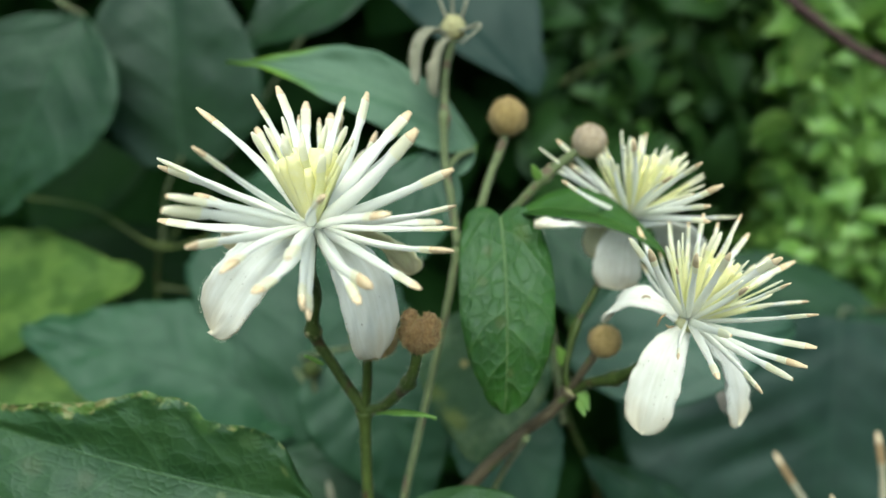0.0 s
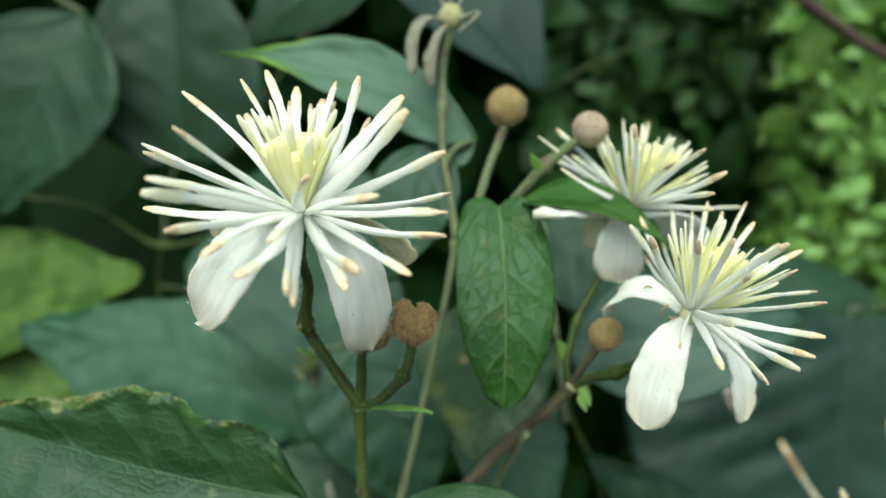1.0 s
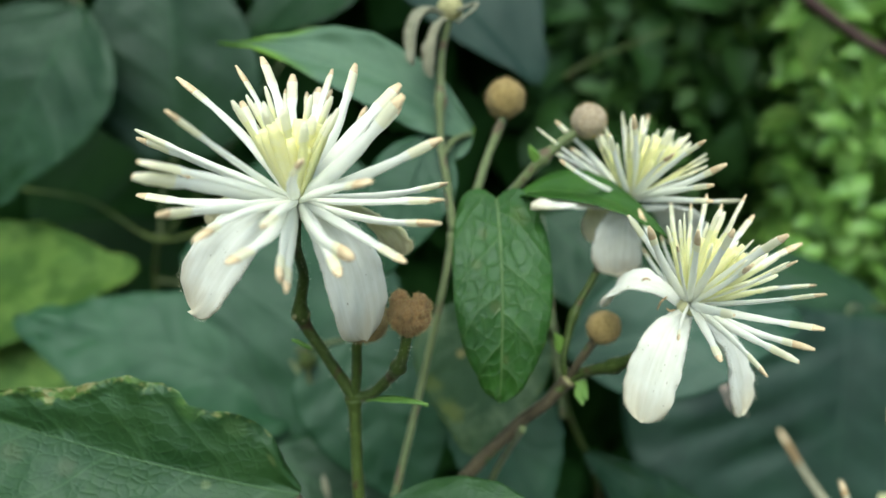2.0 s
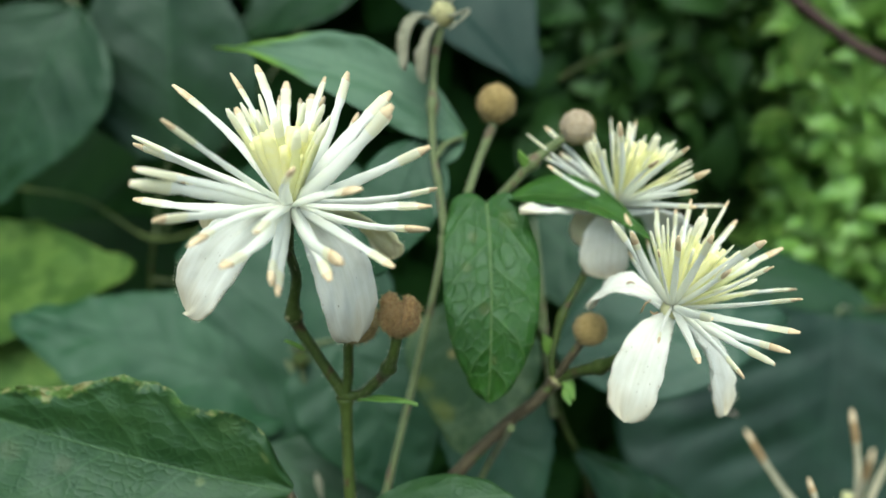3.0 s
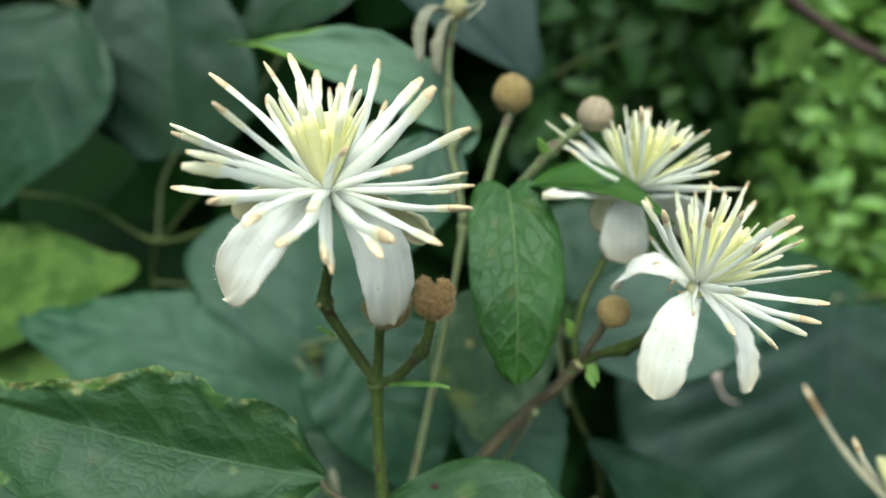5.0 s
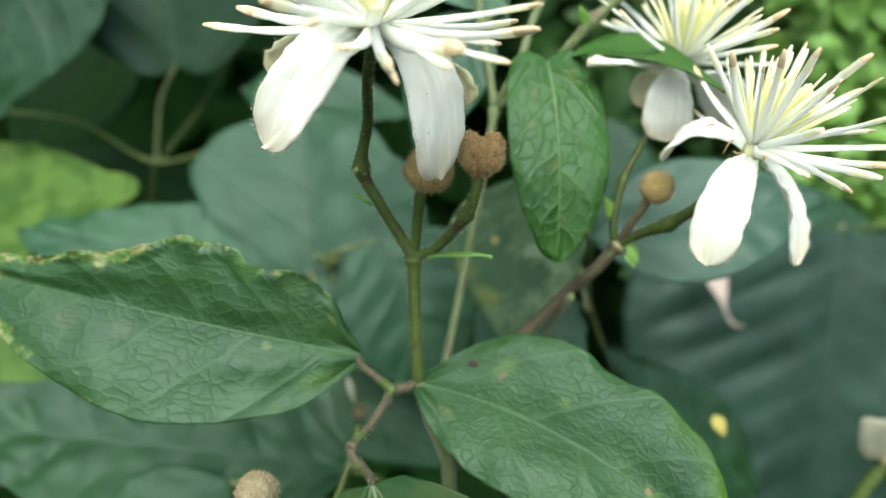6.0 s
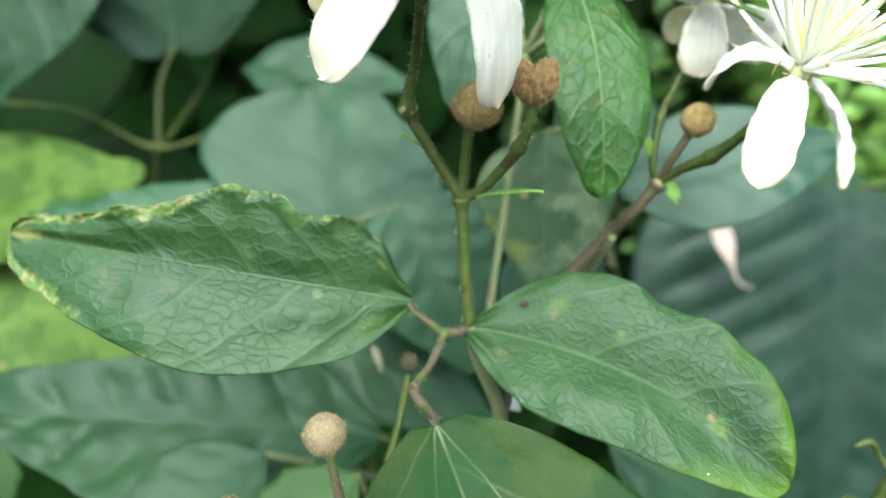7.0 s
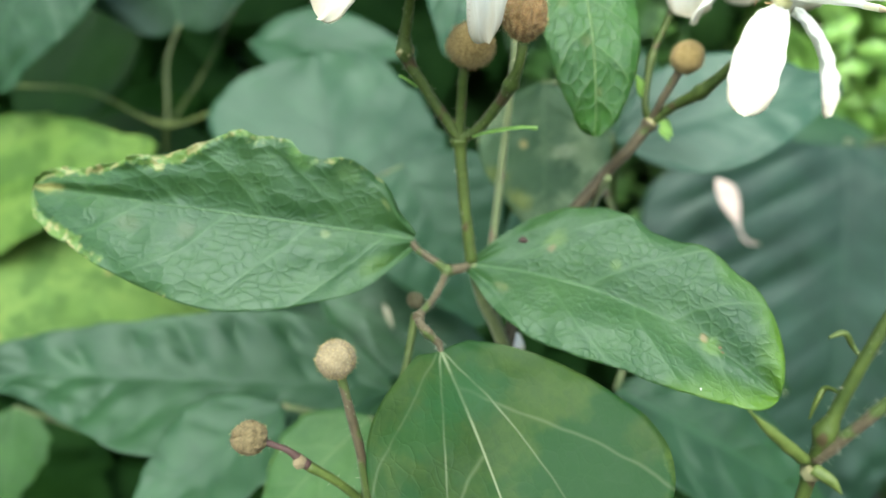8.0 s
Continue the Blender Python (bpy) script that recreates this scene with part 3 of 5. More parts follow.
def blade(name, parent, base, bow, tip, face, right, left, mat, label="", fold=0.0, cup=0.0, wave=0.02, teeth=0.0, tooth_count=9, blunt=0.6, twist=0.0,
          thick=0.00022, nu=44, nv=26, seed=0, lobe=0.0, pucker=0.0, ribs=8, lobe_left=1.0, crimp=1.0, heart=0.0):
    """A leaf or petal: a curved midrib from base over bow to tip, half-widths to either side as shares of its length, a face that looks that way,
    folded along the midrib (degrees), cupped and waved (shares of its length)."""
    b, c, e, n = Vector(base), Vector(bow), Vector(tip), Vector(face)
    length = (e - b).length
    axis = (e - b).normalized()
    side0 = axis.cross(n).normalized()
    off = Vector((seed * 7.31, seed * 3.17, seed * 1.7))
    bm = bmesh.new()
    cm = bm.loops.layers.uv.new("cm")
    bl = bm.loops.layers.uv.new("blade")
    top, low, info = [], [], {}
    spots = {}
    for i in range(nu + 1):
        s = i / nu
        u = 0.6 * (0.5 - 0.5 * math.cos(math.pi * s)) + 0.4 * s
        p = b * (1 - u) ** 2 + c * 2 * u * (1 - u) + e * u * u
        tangent = ((c - b) * (1 - u) + (e - c) * u).normalized()
        up = side0.cross(tangent).normalized()
        turn = Matrix.Rotation(radians(twist) * u, 3, tangent)
        side, upn = turn @ side0, turn @ up
        wr, wl = [max(spread(w, u), 0.0) for w in (right, left)]
        k = (u - 0.875) / 0.125
        if k > 0:
            roundoff = math.sqrt(max(1 - k * k, 0.0))
            wr = wr * (1 - blunt) + blunt * spread(right, 0.875) * roundoff
            wl = wl * (1 - blunt) + blunt * spread(left, 0.875) * roundoff
        row_t, row_l = [], []
        for j in range(nv + 1):
            v = 2 * j / nv - 1
            w = (wr if v > 0 else wl) * length
            jag = 0.0
            if teeth or lobe:
                ph = u * tooth_count + (0.37 if v > 0 else 0.0)
                saw = ph - math.floor(ph)
                jag = teeth * (saw - 0.5) + lobe * (1.0 if v > 0 else lobe_left) * (0.6 * noise.noise(Vector((u * 5.0, 3.0 if v > 0 else -3.0, 0)) + off) + 0.5 * noise.noise(Vector((u * 17.0, 3.0 if v > 0 else -3.0, 5.0)) + off) + (0.45 * noise.noise(Vector((u * 41.0, 3.0, 8.0)) + off) if crimp > 1 and v > 0 else 0.0))
            y = v * w * (1 + jag * max(abs(v) - 0.55, 0) / 0.45)
            a = abs(y)
            ripple = wave * length * (noise.noise(Vector((u * 3.2, v * 1.4, 0.0)) + off) + 0.4 * noise.noise(Vector((u * 9.0, v * 3.0, 4.0)) + off)) * min(1.0, 4 * abs(v) + 0.1)
            frill = wave * 0.7 * (crimp if v > 0 else 1.0) * length * max(abs(v) - 0.7, 0) * 3.3 * noise.noise(Vector((u * 14.0, v * 2.0, 9.0)) + off)
            if crimp > 1:
                where = min(max((u - 0.3) * 8, 0.0), 1.0) if v > 0 else min(max((u - 0.78) * 8, 0.0), 0.6)
                band = max(abs(v) - 0.8, 0.0) * 5 * where * (crimp - 1)
                frill += band * length * (0.009 * noise.noise(Vector((u * 34.0, v * 5.0, 3.0)) + off) + 0.007 * noise.noise(Vector((u * 75.0, v * 9.0, 6.0)) + off))
            swell = abs(math.sin(math.pi * (u * ribs - 0.55 * abs(y) / length * ribs + (0.4 if v > 0 else 0.0)))) - 0.6
            swell *= 0.65 + 0.9 * noise.noise(Vector((u * ribs * 1.1, v * 3.0, 2.0)) + off)
            frill += pucker * length * swell * min(1.0, 3 * abs(v)) * min(1.0, 4 * (1 - abs(v)))
            h = a * math.sin(radians(fold)) + cup * a * a / max(length, 1e-6) + ripple + frill
            q = p + side * y * math.cos(radians(fold)) + upn * h
            if heart and u < 0.3:
                q -= tangent * heart * length * math.sin(math.pi * min(abs(v), 1.0)) ** 0.7 * (1 - u / 0.3) ** 2
            edge = min(1.0, (1 - abs(v)) * 6 + 0.25)
            spots[i, j] = (q + upn * thick * 0.6, upn.copy())
            tv = bm.verts.new(q + upn * thick * 0.5 * edge - b)
            lv = bm.verts.new(q - upn * thick * 0.5 * edge - b)
            info[tv] = info[lv] = (u * length * 100, y * 100, u, v)
            row_t.append(tv)
            row_l.append(lv)
        top.append(row_t)
        low.append(row_l)
    for i in range(nu):
        for j in range(nv):
            bm.faces.new((top[i][j], top[i + 1][j], top[i + 1][j + 1], top[i][j + 1]))
            bm.faces.new((low[i][j], low[i][j + 1], low[i + 1][j + 1], low[i + 1][j]))
        bm.faces.new((top[i][0], low[i][0], low[i + 1][0], top[i + 1][0]))
        bm.faces.new((top[i][nv], top[i + 1][nv], low[i + 1][nv], low[i][nv]))
    for j in range(nv):
        bm.faces.new((top[0][j], top[0][j + 1], low[0][j + 1], low[0][j]))
        bm.faces.new((top[nu][j], low[nu][j], low[nu][j + 1], top[nu][j + 1]))
    for f in bm.faces:
        f.smooth = True
        for l in f.loops:
            x, y, u, v = info[l.vert]
            l[cm].uv, l[bl].uv = (x, y), (u, v)
    ob = part(name, bm, mat, parent, label, Matrix.Translation(b))
    SURFACE[ob] = lambda u, v: spots[round(u * nu), round((v + 1) / 2 * nv)]
    return ob


def blemish(leaf, u, v, mm, mat, name, label, tall=0.25, seed=0):
    """A small scab, hole rim or grain that sits on a leaf."""
    at, up = SURFACE[leaf](u, v)
    bm = bmesh.new()
    bmesh.ops.create_icosphere(bm, subdivisions=3, radius=1)
    for w in bm.verts:
        w.co *= 1 + 0.35 * noise.noise(w.co * 1.6 + Vector((seed, 0, 0)))
    for f in bm.faces:
        f.smooth = True
    q = up.to_track_quat('Z', 'Y').to_matrix().to_4x4()
    return part(name, bm, mat, leaf, label, Matrix.Translation(at) @ q @ Matrix.Diagonal((mm / 1000, mm / 1000 * 0.75, mm / 1000 * tall, 1)))


def knot(parent, at, mm, mat, label, seed=0):
    """A swollen joint of a stalk."""
    bm = bmesh.new()
    bmesh.ops.create_icosphere(bm, subdivisions=3, radius=1)
    for w in bm.verts:
        w.co *= (1 + 0.25 * noise.noise(w.co * 1.7 + Vector((seed, 0, 0)))) * mm / 1000
    for f in bm.faces:
        f.smooth = True
    return part("joint", bm, mat, parent, label, Matrix.Translation(at))


def simple(name, parent, base, tip, face, half, mat, shape=OVATE, sag=0.12, label="", **more):
    """A leaf of a standard outline: half is its half-width as a share of its length, sag how far it arches towards its face."""
    b, e = Vector(base), Vector(tip)
    bow = (b + e) / 2 + Vector(face).normalized() * (e - b).length * sag
    more.setdefault("nu", 30)
    more.setdefault("nv", 18)
    return blade(name, parent, base, bow, tip, face, [half * w for w in shape], [half * w for w in shape], mat, label, **more)


def stamen_mesh(kind, bend, wide, tip_share, mats=None):
    """A stamen 1 long along z: a flat filament that widens a little, and a longer anther with a tan end."""
    bm = bmesh.new()
    line = [Vector((bend * math.sin(math.pi * t) + 0.4 * bend * t * t, 0, t)) for t in [i / 14 for i in range(15)]]
    anther = 1 - 0.24
    radii = []
    for i in range(15):
        t = i / 14
        r = wide * (0.72 + 0.34 * math.sin(math.pi * min(t / anther, 1.0) ** 0.8))
        if t > anther:
            r = wide * (0.9 - 0.2 * ((t - anther) / 0.24) ** 2)
        elif t > anther - 0.06:
            r = wide * 0.68
        radii.append(r * (1 + 0.05 * math.sin(i * 2.3 + bend * 90)))
    radii[-1] *= 0.55
    loops = rings(bm, line, radii, 8, 0.5, 0.0)
    for f in bm.faces:
        z = f.calc_center_median().z
        f.material_index = 0 if z < anther else (2 if z > 1 - tip_share else 1)
    mesh = bpy.data.meshes.new(kind)
    bm.to_mesh(mesh)
    bm.free()
    for mat in mats or (FILAMENT, ANTHER, ANTHER_TIP):
        mesh.materials.append(mat)
    return mesh


STAMENS = [stamen_mesh("stamen", b, w, t) for b, w, t in ((0.03, 0.040, 0.05), (-0.04, 0.036, 0.08), (0.015, 0.042, 0.035), (-0.02, 0.035, 0.1), (0.05, 0.038, 0.12))]
INNER = [stamen_mesh("stamen", b, w, t, (FILAMENT_INNER, ANTHER, ANTHER)) for b, w, t in ((0.03, 0.042, 0.05), (-0.03, 0.04, 0.08), (0.01, 0.044, 0.05))]
SPENT = [stamen_mesh("stamen", b, w, t, (SPENT_CREAM, SPENT_TAN, ANTHER_TIP)) for b, w, t in ((0.05, 0.03, 0.08), (-0.06, 0.028, 0.12), (0.03, 0.032, 0.1))]


def style_mesh():
    bm = bmesh.new()
    line = [Vector((0.05 * t * t, 0, t)) for t in [i / 9 for i in range(10)]]
    rings(bm, line, [0.05, 0.058, 0.068, 0.07, 0.045], 10, 0.85)
    mesh = bpy.data.meshes.new("style")
    bm.to_mesh(mesh)
    bm.free()
    mesh.materials.append(STYLE)
    return mesh


STYLES = style_mesh()


def flower(parent, at, axis, label, fans, axis_styles, style_mm, style_count, spare=0, spare_mm=9.0, spare_spread=(20, 75), width=1.0, seed=1, meshes=None):
    """A clematis flower: its domed base, stamens by turn, rise and length (millimetres), a tuft of yellow styles along its axis, and some stamens between."""
    rnd = random.Random(seed)
    at, axis = Vector(at), Vector(axis).normalized()
    bm = bmesh.new()
    bmesh.ops.create_uvsphere(bm, u_segments=16, v_segments=10, radius=1)
    for v in bm.verts:
        v.co *= 1 + 0.08 * noise.noise(v.co * 3)
    for f in bm.faces:
        f.smooth = True
    q = axis.to_track_quat('Z', 'Y').to_matrix().to_4x4()
    head = part("flower", bm, STYLE, parent, label, Matrix.Translation(at) @ q @ Matrix.Diagonal((0.0009, 0.0009, 0.0008, 1)))
    PLACE[head] = head.matrix_basis.copy()

    def put(mesh, name, way, mm, radial, thick):
        way = Vector(way).normalized()
        root = at + (way - axis * way.dot(axis) * 0.6) * radial + axis * 0.0004
        turn = way.to_track_quat('Z', 'Y').to_matrix().to_4x4() @ Matrix.Rotation(rnd.uniform(0, 6.28), 4, 'Z')
        part(name, mesh, [], head, "", Matrix.Translation(root) @ turn @ Matrix.Diagonal((thick, thick, mm / 1000 - radial * 0.7, 1)))

    qs = Vector(axis_styles).to_track_quat('Z', 'Y').to_matrix()
    for turn, rise, mm in fans:
        a, r = radians(turn), radians(rise)
        put(rnd.choice(meshes or STAMENS), "stamen", (math.cos(a) * math.cos(r), math.sin(a) * math.cos(r), math.sin(r)), mm, 0.0007, 0.0132 * width * rnd.uniform(0.88, 1.12))
    for k in range(spare):
        a, t = 2.4 * k + rnd.uniform(-0.3, 0.3), radians(rnd.uniform(*spare_spread))
        way = qs @ Vector((math.cos(a) * math.sin(t), math.sin(a) * math.sin(t), math.cos(t)))
        put(rnd.choice(INNER if meshes is None else meshes), "stamen", way, spare_mm * rnd.uniform(0.8, 1.05), 0.0008, 0.0098 * width * rnd.uniform(0.9, 1.1))
    for k in range(style_count):
        a, t = 2.4 * k, radians(2 + 19 * math.sqrt(k / style_count))
        way = qs @ Vector((math.cos(a) * math.sin(t), math.sin(a) * math.sin(t), math.cos(t)))
        put(STYLES, "style", way, style_mm * rnd.uniform(0.68, 1.04), 0.0004, 0.0082 * width * rnd.uniform(0.8, 1.15))
    return head


def sepal(head, base, bow, tip, face, half, cup=0.6, twist=0.0, mat=None, label="", fold=0.0, seed=0, blunt=1.0):
    w = [half * k for k in PETAL]
    ob = blade("sepal", head, base, bow, tip, face, w, w, mat or SEPAL, label, fold, cup, 0.035, 0, 9, blunt, twist, 0.0004, 40, 22, seed, 0.1)
    rnd = random.Random(seed)
    hb = bmesh.new()
    for _ in range(240):
        u, v = rnd.uniform(0.25, 0.97), rnd.choice((-1, 1))
        p, up = SURFACE[ob](u, v)
        out = (p - SURFACE[ob](u, 0.0)[0]).normalized()
        spike(hb, p - out * 0.0001, out + up * rnd.uniform(-0.7, 0.7) + Vector((rnd.gauss(0, 0.3), 0, rnd.gauss(0, 0.3))), rnd.uniform(0.12, 0.38) / 1000, 0.011 / 1000)
    tagged(part("hairs", hb, HAIR, ob, "short pale hairs along the margin"), kind="stuff")
    return ob


def bud(parent, at, axis, mm, mat, label="", split=0.0, fuzz=260, seed=0, tall=1.0, notch=0.0):
    """A felted round bud: four seams, an uneven skin, a fuzz of short hairs."""
    rnd = random.Random(seed)
    bm = bmesh.new()
    bmesh.ops.create_icosphere(bm, subdivisions=5, radius=1)
    off = Vector((seed * 5.1, 0, 0))
    for v in bm.verts:
        c = v.co.copy()
        a = math.atan2(c.y, c.x)
        seam = abs(math.cos(2 * a)) ** 0.35
        k = 1 + 0.06 * noise.noise(c * 2 + off) + 0.035 * noise.noise(c * 6 + off) + 0.03 * noise.noise(c * 15 + off) + 0.02 * noise.noise(c * 34 + off) - 0.05 * (1 - seam)
        k -= split * max(0.0, c.z + 0.3) * (1 - seam) * 1.3
        k += split * 0.35 * noise.noise(c * 3.1 + off)
        k += split * max(0.0, c.z - 0.4) * 0.5 * noise.noise(Vector((math.cos(a), math.sin(a), 1)) * 1.5 + off)
        k += notch * (max(0.0, c.z + 0.2) * (0.9 * min(abs(c.x) + 0.15, 0.7) - 0.75 * math.exp(-((c.x - 0.1) / 0.3) ** 2)))
        v.co = c * k
        v.co.z *= tall
    for f in bm.faces:
        f.smooth = True
    q = Vector(axis).to_track_quat('Z', 'Y').to_matrix().to_4x4()
    m = Matrix.Translation(at) @ q @ Matrix.Scale(mm / 1000, 4)
    hb = bmesh.new()
    for v in rnd.choices(list(bm.verts), k=fuzz * 4):
        way = v.co.normalized() + Vector((rnd.gauss(0, 0.5), rnd.gauss(0, 0.5), rnd.gauss(0, 0.5)))
        spike(hb, v.co * 0.98, way, rnd.uniform(0.08, 0.26), 0.011)
    ob = part("bud", bm, mat, parent, label, m)
    if fuzz:
        tagged(part("fuzz", hb, FUZZ, ob, "short buff hairs", m), kind="stuff")
    else:
        hb.free()
    return ob


def foot(p, drop=0.0):
    """The ground below a place, a little inside the soil."""
    return (p[0], p[1] + drop, -0.004)


# ---- ground, and a bank added behind the hedge to block the sky ----
bm = bmesh.new()
NX, NY = 60, 60
grid = []
for i in range(NX + 1):
    row = []
    for j in range(NY + 1):
        x = math.copysign(abs(i / NX * 2 - 1) ** 4, i - NX / 2) * 400
        y = math.copysign(abs(j / NY * 2 - 1) ** 4, j - NY / 2) * 400
        z = 0.012 * noise.noise(Vector((x * 6, y * 6, 0))) if abs(x) < 3 and abs(y) < 3 else 0.0
        rise = min(max((y - 0.62) / 0.7, 0.0), 1.0)
        row.append(bm.verts.new((x, y, z - 0.008 + 0.8 * rise * rise * (3 - 2 * rise))))
    grid.append(row)
for i in range(NX):
    for j in range(NY):
        bm.faces.new((grid[i][j], grid[i + 1][j], grid[i + 1][j + 1], grid[i][j + 1])).smooth = True
tagged(part("ground", bm, SOIL, None), "dark leaf mould, with a bank added behind to block the sky", "ground", "", "structure")

# ---- main flowering shoot ----
node_low = (-0.00975, 0.05464, 0.37613)
node_top = (-0.00754, 0.05697, 0.38867)
shoot = thing("clematis_shoot", foot(node_low, 0.004), "clematis shoot with green leaves, brown buds and an open white flower", "climbing plant", "clematis shoots")
below = (-0.00421, 0.05696, 0.36482)
mid_stem = (-0.00719, 0.05604, 0.37627)
stem("stem", shoot, [mid_stem, (-0.00746, 0.05650, 0.38222), node_top], [0.6, 0.55, 0.6], STEM, "olive-green hairy main stem", 14, 12, 0.15, 220, ((1.0, 0.35),))
stem("lower_stem", shoot, [foot(node_low, 0.004), (below[0] + 0.004, below[1] + 0.003, 0.2), below, (-0.00628, 0.05658, 0.37192), mid_stem], [1.0, 0.9, 0.75, 0.65, 0.6], STEM_PALE, "pale green lower stem", 10, 12, 0.15, 200)
swell = (-0.01192, 0.05638, 0.39709)
f1 = (-0.00990, 0.04873, 0.40850)
stem("flower_stalk", shoot, [node_top, (-0.00856, 0.05698, 0.39041), (-0.01046, 0.05675, 0.39379), swell, (-0.01111, 0.05474, 0.40116), (-0.01066, 0.05064, 0.40500), f1], [0.55, 0.55, 0.5, 0.55, 0.45, 0.42, 0.5], STEM, "olive stalk with a pale swollen joint", 8, 10, 0.12, 440, ((0.5, 0.3),))
knot(shoot, swell, 0.8, KNOT, "pale buff swollen joint", 2)
bud_at = (-0.00610, 0.05481, 0.39719)
stem("bud_stalk", shoot, [node_top, (-0.00718, 0.05666, 0.39134), (-0.00682, 0.05536, 0.39496), bud_at], [0.5, 0.48, 0.48, 0.5], STEM, "", 8, 10, 0.12, 90)
bud(shoot, bud_at, (0.049, 0.064, 0.997), 2.12, BUD, "round brown felted bud below the petal", 0.05, 420, 3, 0.92)
rust_at = (-0.00194, 0.05105, 0.39908)
stem("bud_stalk", shoot, [node_top, (-0.00586, 0.05615, 0.38942), (-0.00415, 0.05447, 0.39165), (-0.00313, 0.05271, 0.39359), (-0.00236, 0.05112, 0.39615), rust_at], [0.5, 0.48, 0.5, 0.55, 0.42, 0.5], STEM, "", 8, 10, 0.12, 280, ((0.62, 0.22),))
bud(shoot, rust_at, (0.099, 0.161, 0.982), 1.7, BUD_RUST, "lobed rust-brown felted bud, splitting open", 0.42, 640, 8, 1.0, 0.42)
simple("bract", shoot, (-0.00630, 0.05600, 0.38885), (-0.00059, 0.05390, 0.38952), (0.000, -0.030, 1.000), 0.09, LEAF_BRIGHT, LANCE, 0.12, "tiny narrow green bract", nu=14, nv=8)
simple("bract", shoot, (-0.01111, 0.05618, 0.39381), (-0.01264, 0.05538, 0.39506), (0.000, -0.200, 0.980), 0.16, LEAF_BRIGHT, LANCE, 0.1, "", nu=12, nv=8)

head = flower(shoot, f1, (0.020, -0.174, 0.985), "open white flower with spreading cream-tipped stamens",
    [(166, 43, 12.5), (136, 51, 12.2), (122, 56, 12.2), (101, 47, 12.2), (105, 38, 12.2), (90, 39, 12.2), (79, 48, 12.2), (62, 53, 12.2), (82, 37, 12.2), (37, 42, 12.2), (-31, 40, 12.2), (50, 30, 12.2), (69, 31, 12.2), (79, 26, 12.2), (-121, 35, 12.2), (126, 34, 12.2), (120, 32, 12.2), (112, 27, 12.2), (116, 30, 12.2), (108, 34, 12.2), (96, 37, 12.2), (87, 34, 12.2), (121, 23, 12.2), (76, 21, 12.2)]
    + [(-21, 24, 12.2), (28, 2, 12.2), (-30, 6, 12.2), (-55, 14, 12.2), (-32, 0, 12.2), (174, 23, 12.6), (174, 20, 12.5), (-125, 19, 12.2), (153, 7, 12.2), (-127, 15, 12.2), (173, 1, 12.2), (-115, 6, 12.2), (-103, -1, 12.2), (-96, -5, 12.2), (-85, 4, 12.2), (-82, -10, 12.2), (-81, -14, 12.2), (-62, -5, 12.2), (-67, -11, 12.2), (-47, -10, 12.2), (-74, 21, 12.2), (36, -7, 12.2)],
    (0.000, -0.214, 0.977), 6.6, 18, 14, 8.2, (12, 30), 1.0, 5)
sepal(head, (-0.01079, 0.04836, 0.40815), (-0.01302, 0.04251, 0.40865), (-0.01815, 0.04830, 0.40051), (-0.120, -0.909, 0.399), 0.215, 0.5, 0, label="white drooping sepal with a brownish tip", seed=2)
sepal(head, (-0.00908, 0.04831, 0.40798), (-0.00507, 0.04400, 0.40784), (-0.00539, 0.04952, 0.39762), (0.197, -0.827, 0.527), 0.205, 0.5, 0, label="white drooping sepal with a brownish tip", seed=4)
sepal(head, (-0.01059, 0.04956, 0.40839), (-0.01591, 0.05550, 0.40871), (-0.01857, 0.05650, 0.40468), (-0.508, 0.746, 0.431), 0.17, 0.4, 0, SEPAL_CREAM, seed=6)
sepal(head, (-0.00950, 0.04956, 0.40839), (-0.00487, 0.05650, 0.40707), (-0.00295, 0.05750, 0.40228), (0.508, 0.746, 0.431), 0.16, 0.4, 0, SEPAL_CREAM, seed=7)

# its pair of large leaves and the lower leaf
stem("petiole", shoot, [node_low, (-0.01098, 0.05462, 0.37734), (-0.01244, 0.05483, 0.37857), (-0.01296, 0.05506, 0.37942)], [0.5, 0.38, 0.36, 0.36], STEM_BROWN, "purplish leaf stalk", 8, 10, 0.12, 60, ((0.0, 0.3),))
leaf_l = blade("leaf", shoot, (-0.01274, 0.05511, 0.37961), (-0.02827, 0.05254, 0.38445), (-0.04898, 0.05951, 0.38709), (0.000, -0.928, 0.373),
      [0.02, 0.078, 0.145, 0.174, 0.172, 0.163, 0.192, 0.2, 0.192, 0.17, 0.138, 0.12, 0.102, 0.082, 0.068, 0.056, 0.0], [0.03, 0.145, 0.198, 0.234, 0.25, 0.23, 0.192, 0.135, 0.0], LEAF_WORN,
      "quilted green leaf with a scorched, nibbled yellow edge", 15, -0.1, 0.018, 0.0, 11, 0.8, 0, 0.00025, 260, 72, 3, 0.1, 0.004, 9, 0.06, 2.4)
stem("petiole", shoot, [node_low, (-0.00854, 0.05512, 0.37604), (-0.00726, 0.05597, 0.37601)], [0.6, 0.5, 0.4], STEM_BROWN, "", 8, 10, 0.12, 40)
